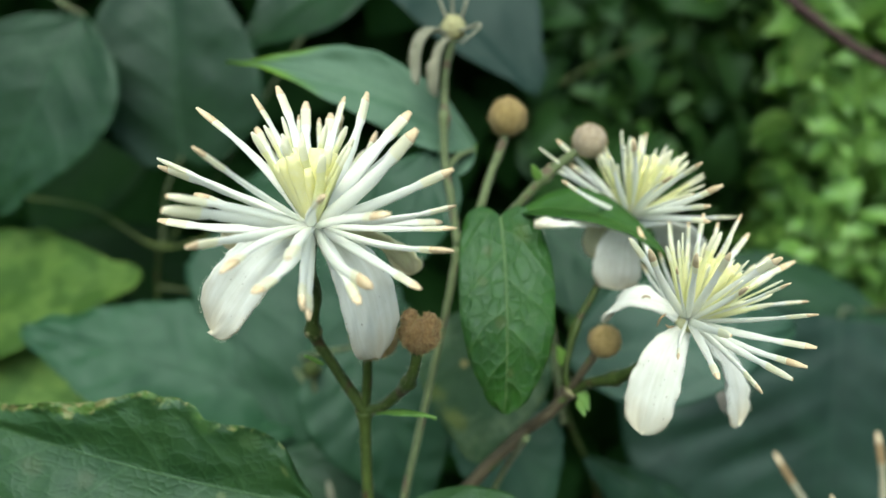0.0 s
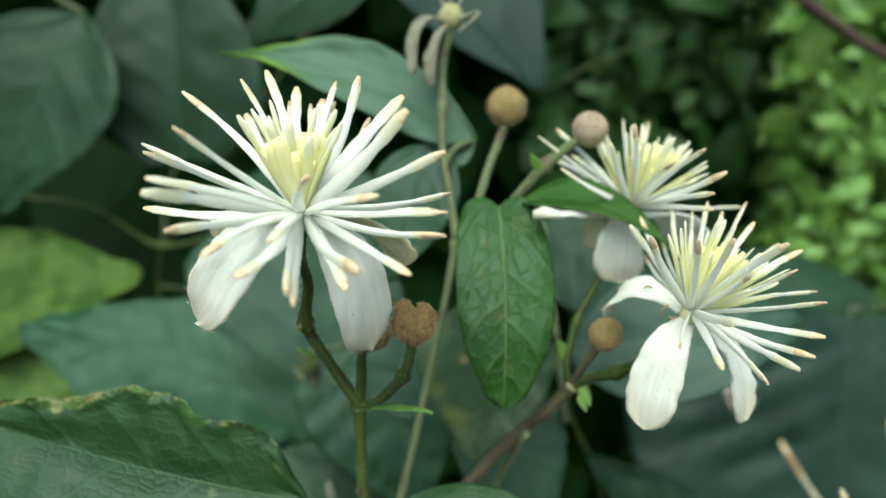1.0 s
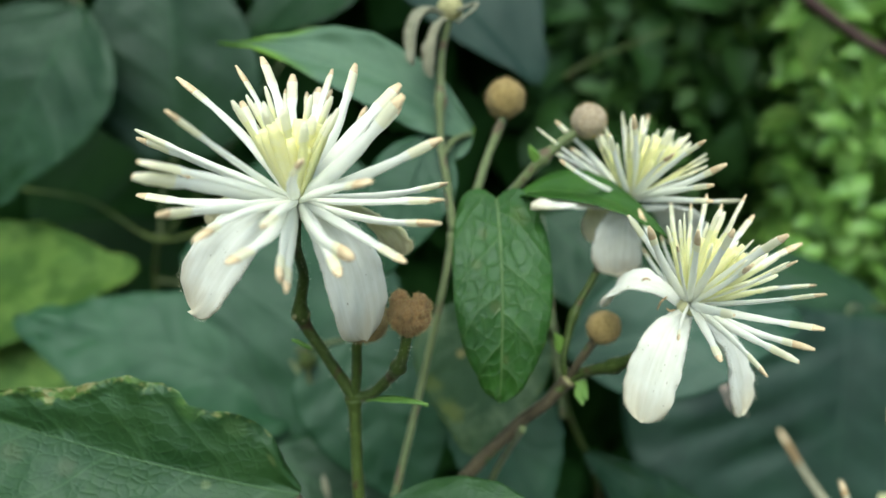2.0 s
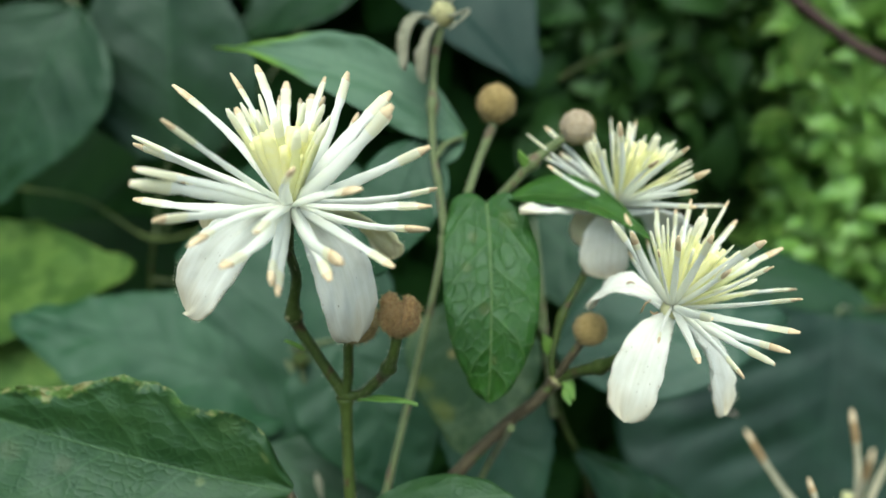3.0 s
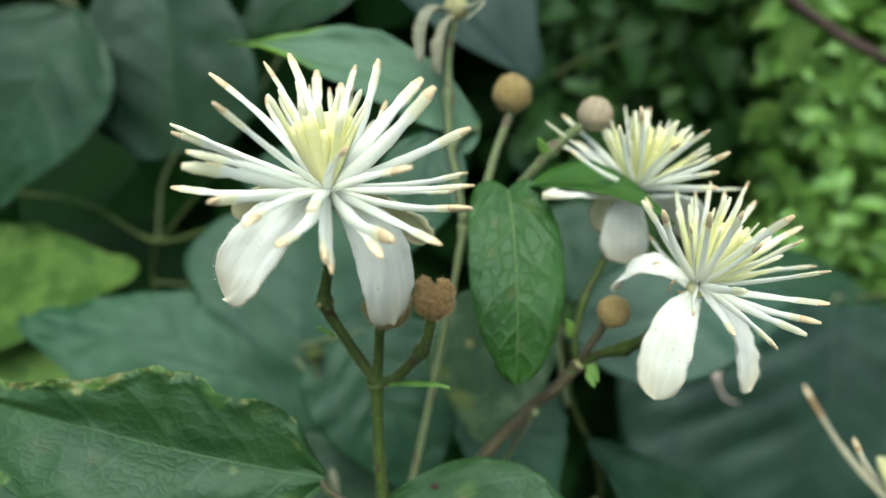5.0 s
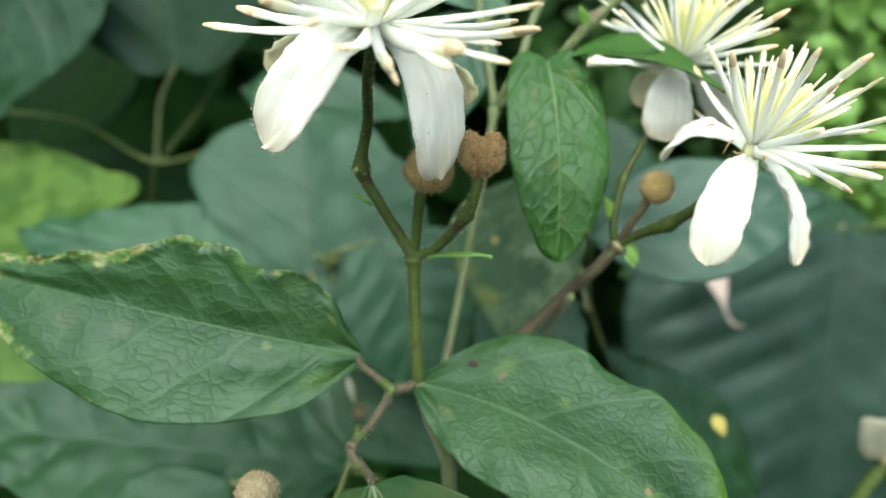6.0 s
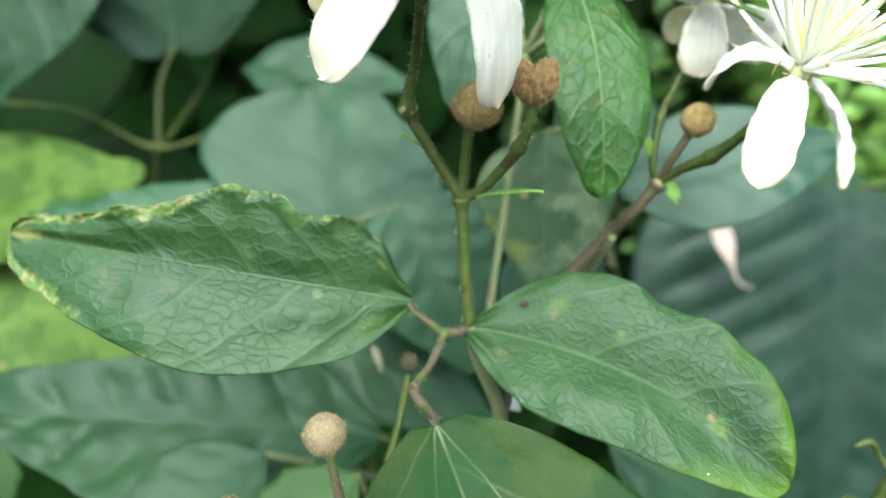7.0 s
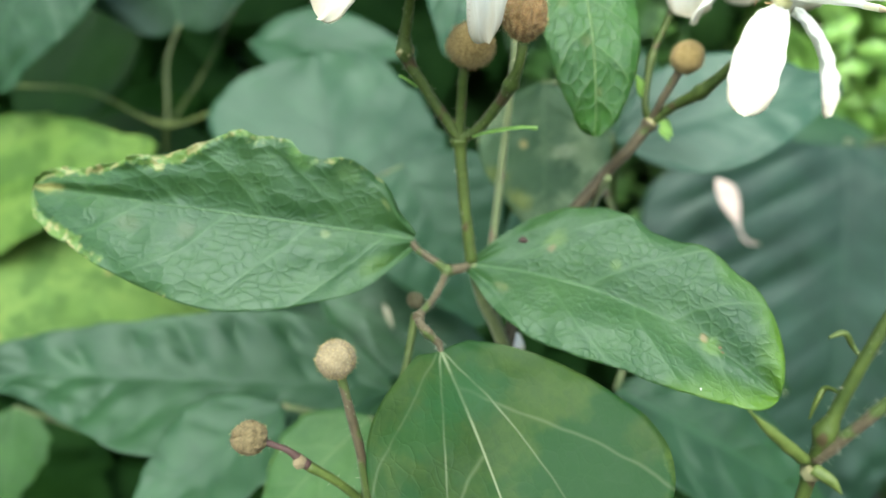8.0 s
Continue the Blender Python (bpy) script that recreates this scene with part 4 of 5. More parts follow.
leaf_r = blade("leaf", shoot, (-0.00731, 0.05597, 0.37601), (0.00845, 0.05002, 0.37503), (0.01742, 0.04159, 0.36695), (0.050, -0.806, 0.589),
      [0.03, 0.155, 0.228, 0.25, 0.245, 0.225, 0.19, 0.135, 0.0], [0.03, 0.2, 0.27, 0.288, 0.25, 0.264, 0.25, 0.2, 0.0], LEAF_FRESH,
      "quilted green leaf with a brown spot near its tip", 22, -0.8, 0.02, 0.0, 10, 0.75, 0, 0.00025, 90, 56, 12, 0.05, 0.004, 9)
blemish(leaf_r, 0.19, -0.55, 0.4, TWIG, "speck", "tiny dark grain on the leaf", 0.7, 2)
blemish(leaf_r, 0.735, -0.05, 0.15, SCAB, "scab", "dark centre of a dead spot", 0.2, 5)
blemish(leaf_r, 0.745, 0.0, 0.11, SCAB, "scab", "dark centre of a dead spot", 0.2, 7)
blemish(leaf_r, 0.72, 0.86, 0.09, SEPAL, "speck", "tiny white grain", 0.6, 6)
joint = (-0.01300, 0.04666, 0.37525)
stem("petiole", shoot, [node_low, (-0.01112, 0.05071, 0.37551), joint], [0.36, 0.32, 0.34], STEM_BROWN, "greenish crooked leaf stalk", 8, 10, 0.18, 120, ((1.0, 0.2),))
stem("petiole", shoot, [joint, (-0.01250, 0.04638, 0.37420), (-0.01135, 0.04651, 0.37259), (-0.01125, 0.04634, 0.37192)], [0.38, 0.42, 0.34, 0.26], STEM_BROWN, "withered brown joint", 8, 10, 0.5, 60, ((0.4, 0.12),))
blade("leaf", shoot, (-0.01125, 0.04634, 0.37192), (-0.00785, 0.03675, 0.36588), (-0.00587, 0.02895, 0.35805), (0.100, -0.558, 0.824),
      [0.1, 0.27, 0.37, 0.415, 0.42, 0.38, 0.3, 0.18, 0.0], [0.12, 0.3, 0.42, 0.5, 0.57, 0.59, 0.55, 0.4, 0.0], LEAF_UNDER,
      "broad soft green leaf with pale veins", 5, 0.2, 0.02, 0.0, 9, 0.6, 0, 0.00025, 60, 44, 21)

# ---- shoot with the withered flower, two buds and the hanging leaf ----
fork_at = (0.00177, 0.07518, 0.39990)
shoot_b = thing("clematis_shoot", below, "clematis shoot with withered flower, two felted buds and hanging leaf", "climbing plant", "clematis shoots")
stem("stem", shoot_b, [below, (-0.00504, 0.06054, 0.37181), (-0.00415, 0.06319, 0.37534), (-0.00196, 0.06771, 0.38370), (0.00045, 0.07208, 0.39363), fork_at], [0.5, 0.5, 0.46, 0.45, 0.42, 0.5], STEM_PALE, "thin pale stem", 10, 10, 0.15, 80, ((1.0, 0.3),))
wilt_at = (0.00014, 0.08085, 0.41468)
stem("flower_stalk", shoot_b, [fork_at, (0.00103, 0.07745, 0.40516), (0.00025, 0.07920, 0.40956), wilt_at, (0.00027, 0.08255, 0.41997), (0.00109, 0.08318, 0.42444)], [0.5, 0.45, 0.45, 0.5, 0.5, 0.6], STEM_PALE, "pale stalk with a knotted joint", 8, 10, 0.15, 240, ((0.6, 0.35),))
bud(shoot_b, (0.00123, 0.08340, 0.42523), (0.049, 0.064, 0.997), 1.55, SEEDHEAD, "pale yellowish seed head", 0.2, 60, 11, 1.0)
for k, (p, q, r) in enumerate((((0.00074, 0.08290, 0.42552), (-0.00094, 0.08345, 0.42970), (-0.00061, 0.08363, 0.43035)), ((0.00122, 0.08299, 0.42585), (0.00107, 0.08328, 0.42905), (0.00121, 0.08380, 0.43100)), ((0.00189, 0.08290, 0.42552), (0.00296, 0.08328, 0.42905), (0.00208, 0.08380, 0.43100)), ((0.00208, 0.08215, 0.42483), (0.00434, 0.08058, 0.42537), (0.00202, 0.07945, 0.42325)))):
    stem("withered_stamen", shoot_b, [p, q, r], [0.22, 0.2, 0.16], WITHER, "", 8, 8)
for p, q, r, s in (((0.00054, 0.08261, 0.42441), (-0.00320, 0.08026, 0.42627), (-0.00303, 0.07880, 0.41870), 3), ((0.00074, 0.08250, 0.42402), (-0.00125, 0.07982, 0.42251), (-0.00081, 0.08012, 0.41724), 5)):
    sepal(shoot_b, p, q, r, (-0.398, -0.814, 0.424), 0.12, 1.5, 20, WITHER, "limp withered grey sepal", 20, s)
leaf_neck = (0.00563, 0.06668, 0.40535)
bud_a = (0.00753, 0.07753, 0.41503)
stem("bud_stalk", shoot_b, [fork_at, (0.00412, 0.07340, 0.40493), (0.00548, 0.07553, 0.40861), (0.00714, 0.07690, 0.41269), bud_a], [0.5, 0.48, 0.48, 0.5, 0.5], STEM_PALE, "pale green bud stalk", 8, 10, 0.15, 220)
bud(shoot_b, bud_a, (0.148, 0.256, 0.955), 2.2, BUD, "round brown felted bud on a pale stalk", 0.0, 260, 14)
bud_b = (0.01544, 0.06988, 0.41306)
stem("bud_stalk", shoot_b, [fork_at, (0.00609, 0.07186, 0.40343), (0.00867, 0.07043, 0.40660), (0.01096, 0.07002, 0.40932), (0.01364, 0.06978, 0.41159), bud_b], [0.5, 0.5, 0.5, 0.6, 0.5, 0.5], STEM_PALE, "pale green bud stalk", 8, 10, 0.15, 220, ((0.6, 0.3),))
bud(shoot_b, bud_b, (0.530, 0.219, 0.819), 1.8, BUD_GREY, "round grey-buff felted bud", 0.0, 200, 17)
simple("bract", shoot_b, (0.01054, 0.06982, 0.40856), (0.00936, 0.06927, 0.41076), (-0.518, -0.748, 0.415), 0.2, LEAF_BRIGHT, LANCE, 0.1, "", nu=12, nv=8)
blade("leaf", shoot_b, (0.00603, 0.06726, 0.40540), (0.00652, 0.05852, 0.39828), (0.00614, 0.05898, 0.38723), (-0.051, -0.926, 0.374),
      [0.19, 0.225, 0.235, 0.24, 0.235, 0.215, 0.18, 0.115, 0.0], [0.17, 0.215, 0.24, 0.245, 0.24, 0.23, 0.195, 0.13, 0.0], LEAF_SMALL,
      "hanging deep green leaf with a pale midrib", 9, -0.8, 0.018, 0.0, 9, 0.75, 0, 0.00022, 90, 40, 31, heart=0.06)
blade("leaf", shoot_b, (0.00805, 0.06845, 0.40558), (0.01606, 0.06679, 0.40788), (0.02173, 0.06144, 0.40280), (-0.100, -0.260, 0.960),
      [0.02, 0.16, 0.22, 0.23, 0.2, 0.16, 0.11, 0.06, 0.0], [0.02, 0.16, 0.22, 0.23, 0.2, 0.16, 0.11, 0.06, 0.0], LEAF_NARROW,
      "narrow arching green leaf with a bright edge", 14, 0.0, 0.01, 0.0, 9, 0.3, 0, 0.0002, 40, 24, 35)
blade("leaf", shoot_b, (0.00381, 0.08235, 0.41070), (-0.01150, 0.08593, 0.42195), (-0.02721, 0.08520, 0.42133), (0.080, -0.840, 0.536),
      [0.03, 0.1, 0.135, 0.145, 0.14, 0.115, 0.07, 0.022, 0.0], [0.02, 0.11, 0.13, 0.135, 0.125, 0.1, 0.06, 0.02, 0.0], LEAF_PALE,
      "smooth green leaf with a yellowish tip", 8, 0.1, 0.02, 0.0, 9, 0.2, 0, 0.00022, 50, 30, 38)
stem("petiole", shoot_b, [(0.00045, 0.07880, 0.40850), (0.00180, 0.08100, 0.41010), (0.00381, 0.08235, 0.41070)], [0.4, 0.35, 0.3], STEM_PALE, "", 6, 8)
simple("leaf", shoot_b, (0.00056, 0.08150, 0.40757), (0.00423, 0.08400, 0.41137), (-0.102, -0.887, 0.450), 0.3, LEAF_PALE, OVATE, 0.1, "small leaf with a yellowish tip beside the stalk", fold=8, seed=42)
simple("leaf", shoot_b, (-0.00074, 0.08238, 0.41082), (-0.00676, 0.07631, 0.39453), (-0.102, -0.887, 0.450), 0.3, LEAF_MIST, OVATE, 0.1, "green leaf partly behind the flower", fold=6, nu=40, nv=24, seed=41)

# ---- right shoot with two flowers ----
fork2 = (0.01349, 0.06374, 0.38714)
shoot_c = thing("clematis_shoot", below, "brown-stemmed clematis shoot carrying two white flowers and a bud", "climbing plant", "clematis shoots")
stem("stem", shoot_c, [below, (-0.00051, 0.06407, 0.37012), (0.00405, 0.06605, 0.37535), (0.00912, 0.06542, 0.38151), (0.01114, 0.06388, 0.38427), fork2], [0.7, 0.75, 0.75, 0.7, 0.65, 0.65], STEM_BROWN, "brown branch", 10, 10, 0.15, 320, ((1.0, 0.35),))
stem("side_stem", shoot_c, [(0.00910, 0.06374, 0.38163), (0.00812, 0.06712, 0.37723), (0.00690, 0.06937, 0.37290), (0.00479, 0.07001, 0.36679)], [0.4, 0.4, 0.4, 0.4], STEM_PALE, "", 6, 8, 0.15)
knot(shoot_c, fork2, 0.8, KNOT, "pale swollen joint", 12)
f3 = (0.02141, 0.05435, 0.39866)
stem("flower_stalk", shoot_c, [fork2, (0.01525, 0.06227, 0.38891), (0.01706, 0.05987, 0.39055), (0.01908, 0.05675, 0.39379), f3], [0.5, 0.5, 0.6, 0.48, 0.5], STEM, "olive stalk with a joint", 8, 10, 0.15, 300, ((0.5, 0.25),))
bud_c = (0.01631, 0.06161, 0.39386)
stem("bud_stalk", shoot_c, [fork2, (0.01429, 0.06251, 0.38978), bud_c], [0.4, 0.42, 0.45], STEM_BROWN, "", 8, 10, 0.15, 50)
bud(shoot_c, bud_c, (0.282, 0.062, 0.957), 1.65, BUD, "small round brown bud", 0.0, 180, 23)
f2 = (0.01977, 0.06829, 0.40500)
stem("flower_stalk", shoot_c, [fork2, (0.01300, 0.06407, 0.38924), (0.01415, 0.06580, 0.39356), (0.01623, 0.06728, 0.39698), (0.01823, 0.06786, 0.40125), f2], [0.4, 0.4, 0.38, 0.38, 0.38, 0.45], STEM, "olive stalk", 8, 10, 0.15, 60, ((0.4, 0.2),))
for b, e, h in (((0.01418, 0.06284, 0.38678), (0.01473, 0.06137, 0.38553), 0.25), ((0.01326, 0.06472, 0.38955), (0.01198, 0.06430, 0.39221), 0.25), ((0.01430, 0.06375, 0.38805), (0.01526, 0.06201, 0.38581), 0.22)):
    simple("bract", shoot_c, b, e, (0.206, -0.817, 0.539), h, LEAF_BRIGHT, LANCE, 0.1, "", nu=12, nv=8)

head = flower(shoot_c, f3, (0.402, -0.068, 0.913), "open white flower, spent stamens with tan tips",
    [(-57, 21, 11.5), (-60, 9, 11.5), (-65, 3, 11.5), (-72, -1, 11.5), (-84, -6, 11.5), (-100, 0, 11.6), (-113, 6, 11.6), (14, 24, 11.6), (28, 24, 11.5), (-66, 43, 11.6), (-69, 34, 11.6), (39, 34, 11.6), (40, 47, 11.6), (57, 38, 11.6), (64, 45, 11.5)]
    + [(73, 37, 11.6), (84, 39, 11.5), (101, 33, 11.5), (-149, 47, 11.5), (-132, 44, 11.6), (93, 9, 11.6), (-118, 39, 11.5), (46, 24, 11.5), (-89, 33, 11.5), (-96, 16, 11.5), (9, 5, 11.6), (85, 15, 11.5), (-93, 47, 11.5), (39, 16, 11.6), (-110, 46, 11.6)],
    (0.485, -0.068, 0.872), 6.4, 34, 34, 8.4, (12, 52), 0.62, 9)
sepal(head, (0.02106, 0.05393, 0.39814), (0.01808, 0.05055, 0.39826), (0.01743, 0.05161, 0.38949), (-0.149, -0.834, 0.532), 0.215, 0.5, 5, label="white drooping sepal with small dark specks", seed=12)
sepal(head, (0.02066, 0.05423, 0.39924), (0.01681, 0.05725, 0.40204), (0.01584, 0.05936, 0.39715), (-0.342, -0.210, 0.916), 0.24, 0.5, 0, label="white sepal arching sideways", seed=14)
sepal(head, (0.02247, 0.05438, 0.39769), (0.02612, 0.05463, 0.39650), (0.02777, 0.05573, 0.38787), (0.764, -0.538, 0.355), 0.15, 1.6, 20, label="narrow curled white sepal", seed=16)
sepal(head, (0.02268, 0.05548, 0.39860), (0.02620, 0.06000, 0.39900), (0.02850, 0.06400, 0.39750), (0.539, 0.764, 0.353), 0.22, 0.4, 0, seed=17)

for pts in (((0.01882, 0.05403, 0.39852), (0.01894, 0.05368, 0.39935), (0.01946, 0.05389, 0.39969)), ((0.01782, 0.05571, 0.40052), (0.01808, 0.05549, 0.40079), (0.01848, 0.05546, 0.40065)), ((0.01942, 0.05354, 0.39880), (0.01966, 0.05338, 0.39864), (0.02010, 0.05351, 0.39870))):
    stem("withered_stamen", head, list(pts), [0.06, 0.09, 0.06], SPENT_TAN, "shrivelled tan stamen", 6, 6)

head = flower(shoot_c, f2, (0.302, -0.057, 0.952), "open white flower half hidden behind a leaf",
    [(169, 36, 11.9), (144, 40, 11.5), (-143, 25, 11.5), (97, 30, 11.5), (85, 46, 11.6), (-109, 51, 11.5), (66, 44, 11.6), (52, 36, 11.5), (43, 28, 11.6), (-67, 36, 11.6), (-57, 26, 11.5), (-69, 16, 11.6), (4, -1, 11.6), (-119, 39, 11.6), (115, 20, 11.5), (135, 21, 11.6), (-86, 30, 11.5), (-77, 22, 11.6), (-70, 9, 11.5)],
    (0.288, -0.042, 0.957), 6.8, 32, 32, 8.8, (12, 54), 0.62, 13)
sepal(head, (0.01824, 0.06765, 0.40471), (0.01441, 0.06393, 0.40572), (0.00899, 0.06331, 0.40552), (0.000, -0.156, 0.988), 0.1, 0.4, 0, label="white pointed sepal", seed=22, blunt=0.3)
sepal(head, (0.01906, 0.06730, 0.40448), (0.01737, 0.06505, 0.40352), (0.01870, 0.06742, 0.39749), (0.000, -0.843, 0.538), 0.36, 0.6, 0, label="broad white drooping sepal", seed=24)
sepal(head, (0.01823, 0.06867, 0.40429), (0.01593, 0.06926, 0.40435), (0.01593, 0.06831, 0.40081), (-0.619, -0.617, 0.486), 0.28, 0.6, 0, SEPAL_CREAM, seed=25)
sepal(head, (0.02081, 0.06921, 0.40417), (0.02716, 0.07434, 0.40420), (0.02896, 0.07493, 0.39790), (0.570, 0.617, 0.542), 0.25, 0.4, 0, seed=26)

# ---- nearest shoot, whose flower only just comes into view ----
f4 = (0.02191, 0.02803, 0.39498)
shoot_d = thing("clematis_shoot", foot(f4, 0.006), "clematis shoot with a spent flower of long tan-tipped stamens", "climbing plant", "clematis shoots")
joint_d = (0.01172, 0.02803, 0.37160)
stem("stem", shoot_d, [foot(f4, 0.006), (joint_d[0] - 0.004, joint_d[1] + 0.002, joint_d[2] - 0.05), joint_d, (0.01293, 0.02774, 0.37692), (0.01484, 0.02750, 0.38237), (0.01740, 0.02770, 0.38764), f4], [0.7, 0.5, 0.42, 0.38, 0.36, 0.36, 0.4], STEM, "olive stem", 10, 12, 0.15, 120, ((0.4, 0.4),))
head = flower(shoot_d, f4, (0.099, 0.161, 0.982), "spent white flower with a few long stamens",
    [(-173, 51, 9.8), (178, 81, 8.3), (-122, 70, 8.2), (-13, 79, 8.2), (29, 28, 8.2), (90, 25, 4.4)],
    (0.100, 0.258, 0.961), 3.2, 8, 0, 8.0, (10, 60), 0.6, 15, SPENT)
knot(shoot_d, (0.01740, 0.02770, 0.38764), 0.75, KNOT, "pale joint with withered bracts", 5)
simple("bract", shoot_d, (0.01740, 0.02770, 0.38764), (0.01470, 0.02680, 0.39042), (-0.402, -0.796, 0.425), 0.3, WITHER, LANCE, 0.15, "withered whitish bract", nu=14, nv=8)
stem("side_stem", shoot_d, [joint_d, (0.01284, 0.02701, 0.37416), (0.01481, 0.02575, 0.37796)], [0.45, 0.36, 0.34], STEM_BROWN, "brownish side stem", 8, 10, 0.15, 80)
for p, q, r in (((0.01093, 0.02781, 0.37187), (0.00840, 0.02750, 0.37444), (0.00669, 0.02750, 0.37640)), ((0.01129, 0.02742, 0.37147), (0.01190, 0.02660, 0.37120), (0.01236, 0.02603, 0.37053))):
    stem("bract", shoot_d, [p, q, r], [0.42, 0.36, 0.06], STEM_YOUNG, "short pointed green bract", 8, 10, 0.3)
knot(shoot_d, (0.01150, 0.02795, 0.37080), 0.62, KNOT, "pale withered joint", 9)
for pts in (((0.01500, 0.02900, 0.37760), (0.01457, 0.03000, 0.37843), (0.01386, 0.03000, 0.37951), (0.01286, 0.03000, 0.37930)), ((0.01330, 0.02860, 0.37600), (0.01320, 0.03000, 0.37560), (0.01274, 0.03000, 0.37486), (0.01234, 0.03000, 0.37330))):
    stem("bract", shoot_d, list(pts), [0.1, 0.16, 0.2, 0.08], STEM_YOUNG, "small curled yellow-green bract", 8, 8, 0.2)

# ---- low shoot with grey buds ----
low_bud = (-0.02000, 0.04317, 0.37394)
shoot_e = thing("clematis_shoot", foot(low_bud), "low clematis shoot with felted grey-brown buds", "climbing plant", "clematis shoots")
low_fork = (-0.01893, 0.04277, 0.35861)
stem("stem", shoot_e, [foot(low_bud), (low_fork[0] + 0.002, low_fork[1] + 0.002, 0.2), low_fork], [0.9, 0.8, 0.6], STEM, "", 10, 10, 0.15, 40)
stem("bud_stalk", shoot_e, [low_fork, (-0.01905, 0.04273, 0.36485), (-0.01960, 0.04285, 0.37060), low_bud], [0.45, 0.42, 0.4, 0.45], STEM_BROWN, "brownish bud stalk", 8, 10, 0.15, 80)
bud(shoot_e, low_bud, (-0.148, 0.256, 0.955), 1.62, BUD_LOW, "round buff felted bud", 0.04, 220, 33)
low_bud2 = (-0.02811, 0.04237, 0.36773)
stem("bud_stalk", shoot_e, [low_fork, (-0.02128, 0.04253, 0.36197), (-0.02370, 0.04253, 0.36411)], [0.42, 0.38, 0.42], STEM, "olive bud stalk", 8, 10, 0.15, 30)
stem("bud_stalk", shoot_e, [(-0.02370, 0.04253, 0.36411), (-0.02534, 0.04250, 0.36612), low_bud2], [0.46, 0.3, 0.3], TWIG, "dark brown bent bud stalk", 8, 10, 0.3, 20)
bud(shoot_e, low_bud2, (-0.994, -0.083, 0.074), 1.5, BUD_DARK, "dark brown felted bud lying sideways", 0.35, 60, 37)
bud(shoot_e, (-0.02433, 0.04241, 0.36471), (-0.492, -0.435, 0.754), 0.6, BUD_LOW, "tiny pale side bud", 0.3, 30, 39)
stem("bud_stalk", shoot_e, [low_fork, (-0.01613, 0.05094, 0.36362), (-0.01452, 0.05521, 0.36680), (-0.01336, 0.05735, 0.37054)], [0.4, 0.4, 0.38, 0.4], STEM, "", 8, 8)
bud(shoot_e, (-0.01323, 0.05771, 0.37187), (0.050, 0.258, 0.965), 0.9, STEM_BROWN, "small dried dark bud", 0.3, 12, 43)

# ---- large-leaved vines behind ----


def vine(label, at, group="vines behind"):
    return thing("vine", (at[0], at[1], -0.004), label, "climbing plant", group)


def tie(parent, root, points, mm=0.7, mat=None):
    """A stalk that carries leaves up from the ground."""
    stem("stem", parent, [root] + points, [mm * 1.3] + [mm] * len(points), mat or STEM, "", 6, 8)


anchor = (-0.09000, 0.15501, 0.36098)
v1 = vine("vine with large dull dark green leaves and thin looping stalks", anchor)
tie(v1, (anchor[0], anchor[1], -0.004), [(-0.07327, 0.16006, 0.36708), (-0.07015, 0.15744, 0.37857)], 0.5)
stem("stem", v1, [(-0.11601, 0.16200, 0.39127), (-0.08819, 0.16000, 0.38785), (-0.07034, 0.15690, 0.37867), (-0.05410, 0.15776, 0.38190)], [0.36, 0.36, 0.4, 0.38], STEM_YOUNG, "thin yellow-green runner", 8, 8, 0.15, 0, ((0.66, 0.4),))
stem("petiole", v1, [(-0.06956, 0.15690, 0.37866), (-0.06630, 0.15600, 0.39289), (-0.06141, 0.15500, 0.40096)], [0.42, 0.4, 0.4], STEM_PALE, "", 8, 8)
stem("petiole", v1, [(-0.06884, 0.15750, 0.37880), (-0.06066, 0.16300, 0.38923), (-0.05584, 0.17000, 0.39845)], [0.36, 0.34, 0.32], STEM, "", 8, 8)
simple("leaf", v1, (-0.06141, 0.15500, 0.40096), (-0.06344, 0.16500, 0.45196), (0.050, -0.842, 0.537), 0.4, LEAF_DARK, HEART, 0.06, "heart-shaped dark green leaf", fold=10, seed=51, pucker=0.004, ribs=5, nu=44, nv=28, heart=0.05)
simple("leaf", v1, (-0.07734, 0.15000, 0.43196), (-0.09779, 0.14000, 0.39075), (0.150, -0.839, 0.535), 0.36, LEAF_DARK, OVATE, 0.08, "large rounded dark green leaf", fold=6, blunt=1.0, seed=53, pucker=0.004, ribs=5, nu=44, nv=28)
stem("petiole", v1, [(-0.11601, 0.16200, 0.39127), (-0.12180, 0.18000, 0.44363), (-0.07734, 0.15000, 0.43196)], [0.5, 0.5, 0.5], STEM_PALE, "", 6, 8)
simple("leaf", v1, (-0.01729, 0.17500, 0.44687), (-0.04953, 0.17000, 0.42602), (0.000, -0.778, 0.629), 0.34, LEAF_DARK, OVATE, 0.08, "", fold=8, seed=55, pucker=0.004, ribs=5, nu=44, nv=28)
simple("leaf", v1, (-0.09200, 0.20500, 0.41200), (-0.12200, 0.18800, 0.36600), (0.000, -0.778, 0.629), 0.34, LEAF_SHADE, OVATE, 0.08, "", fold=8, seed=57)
blade("leaf", v1, (-0.01585, 0.15000, 0.44851), (0.00413, 0.14200, 0.43436), (0.01943, 0.13800, 0.41547), (0.051, -0.867, 0.495), [0.03, 0.12, 0.17, 0.19, 0.18, 0.16, 0.12, 0.06, 0.0], [0.03, 0.25, 0.36, 0.4, 0.38, 0.32, 0.24, 0.13, 0.0], LEAF_SLATE, "large smooth slate-green leaf", 8, 0.0, 0.02, seed=59, pucker=0.003, ribs=5, nu=44, nv=28)
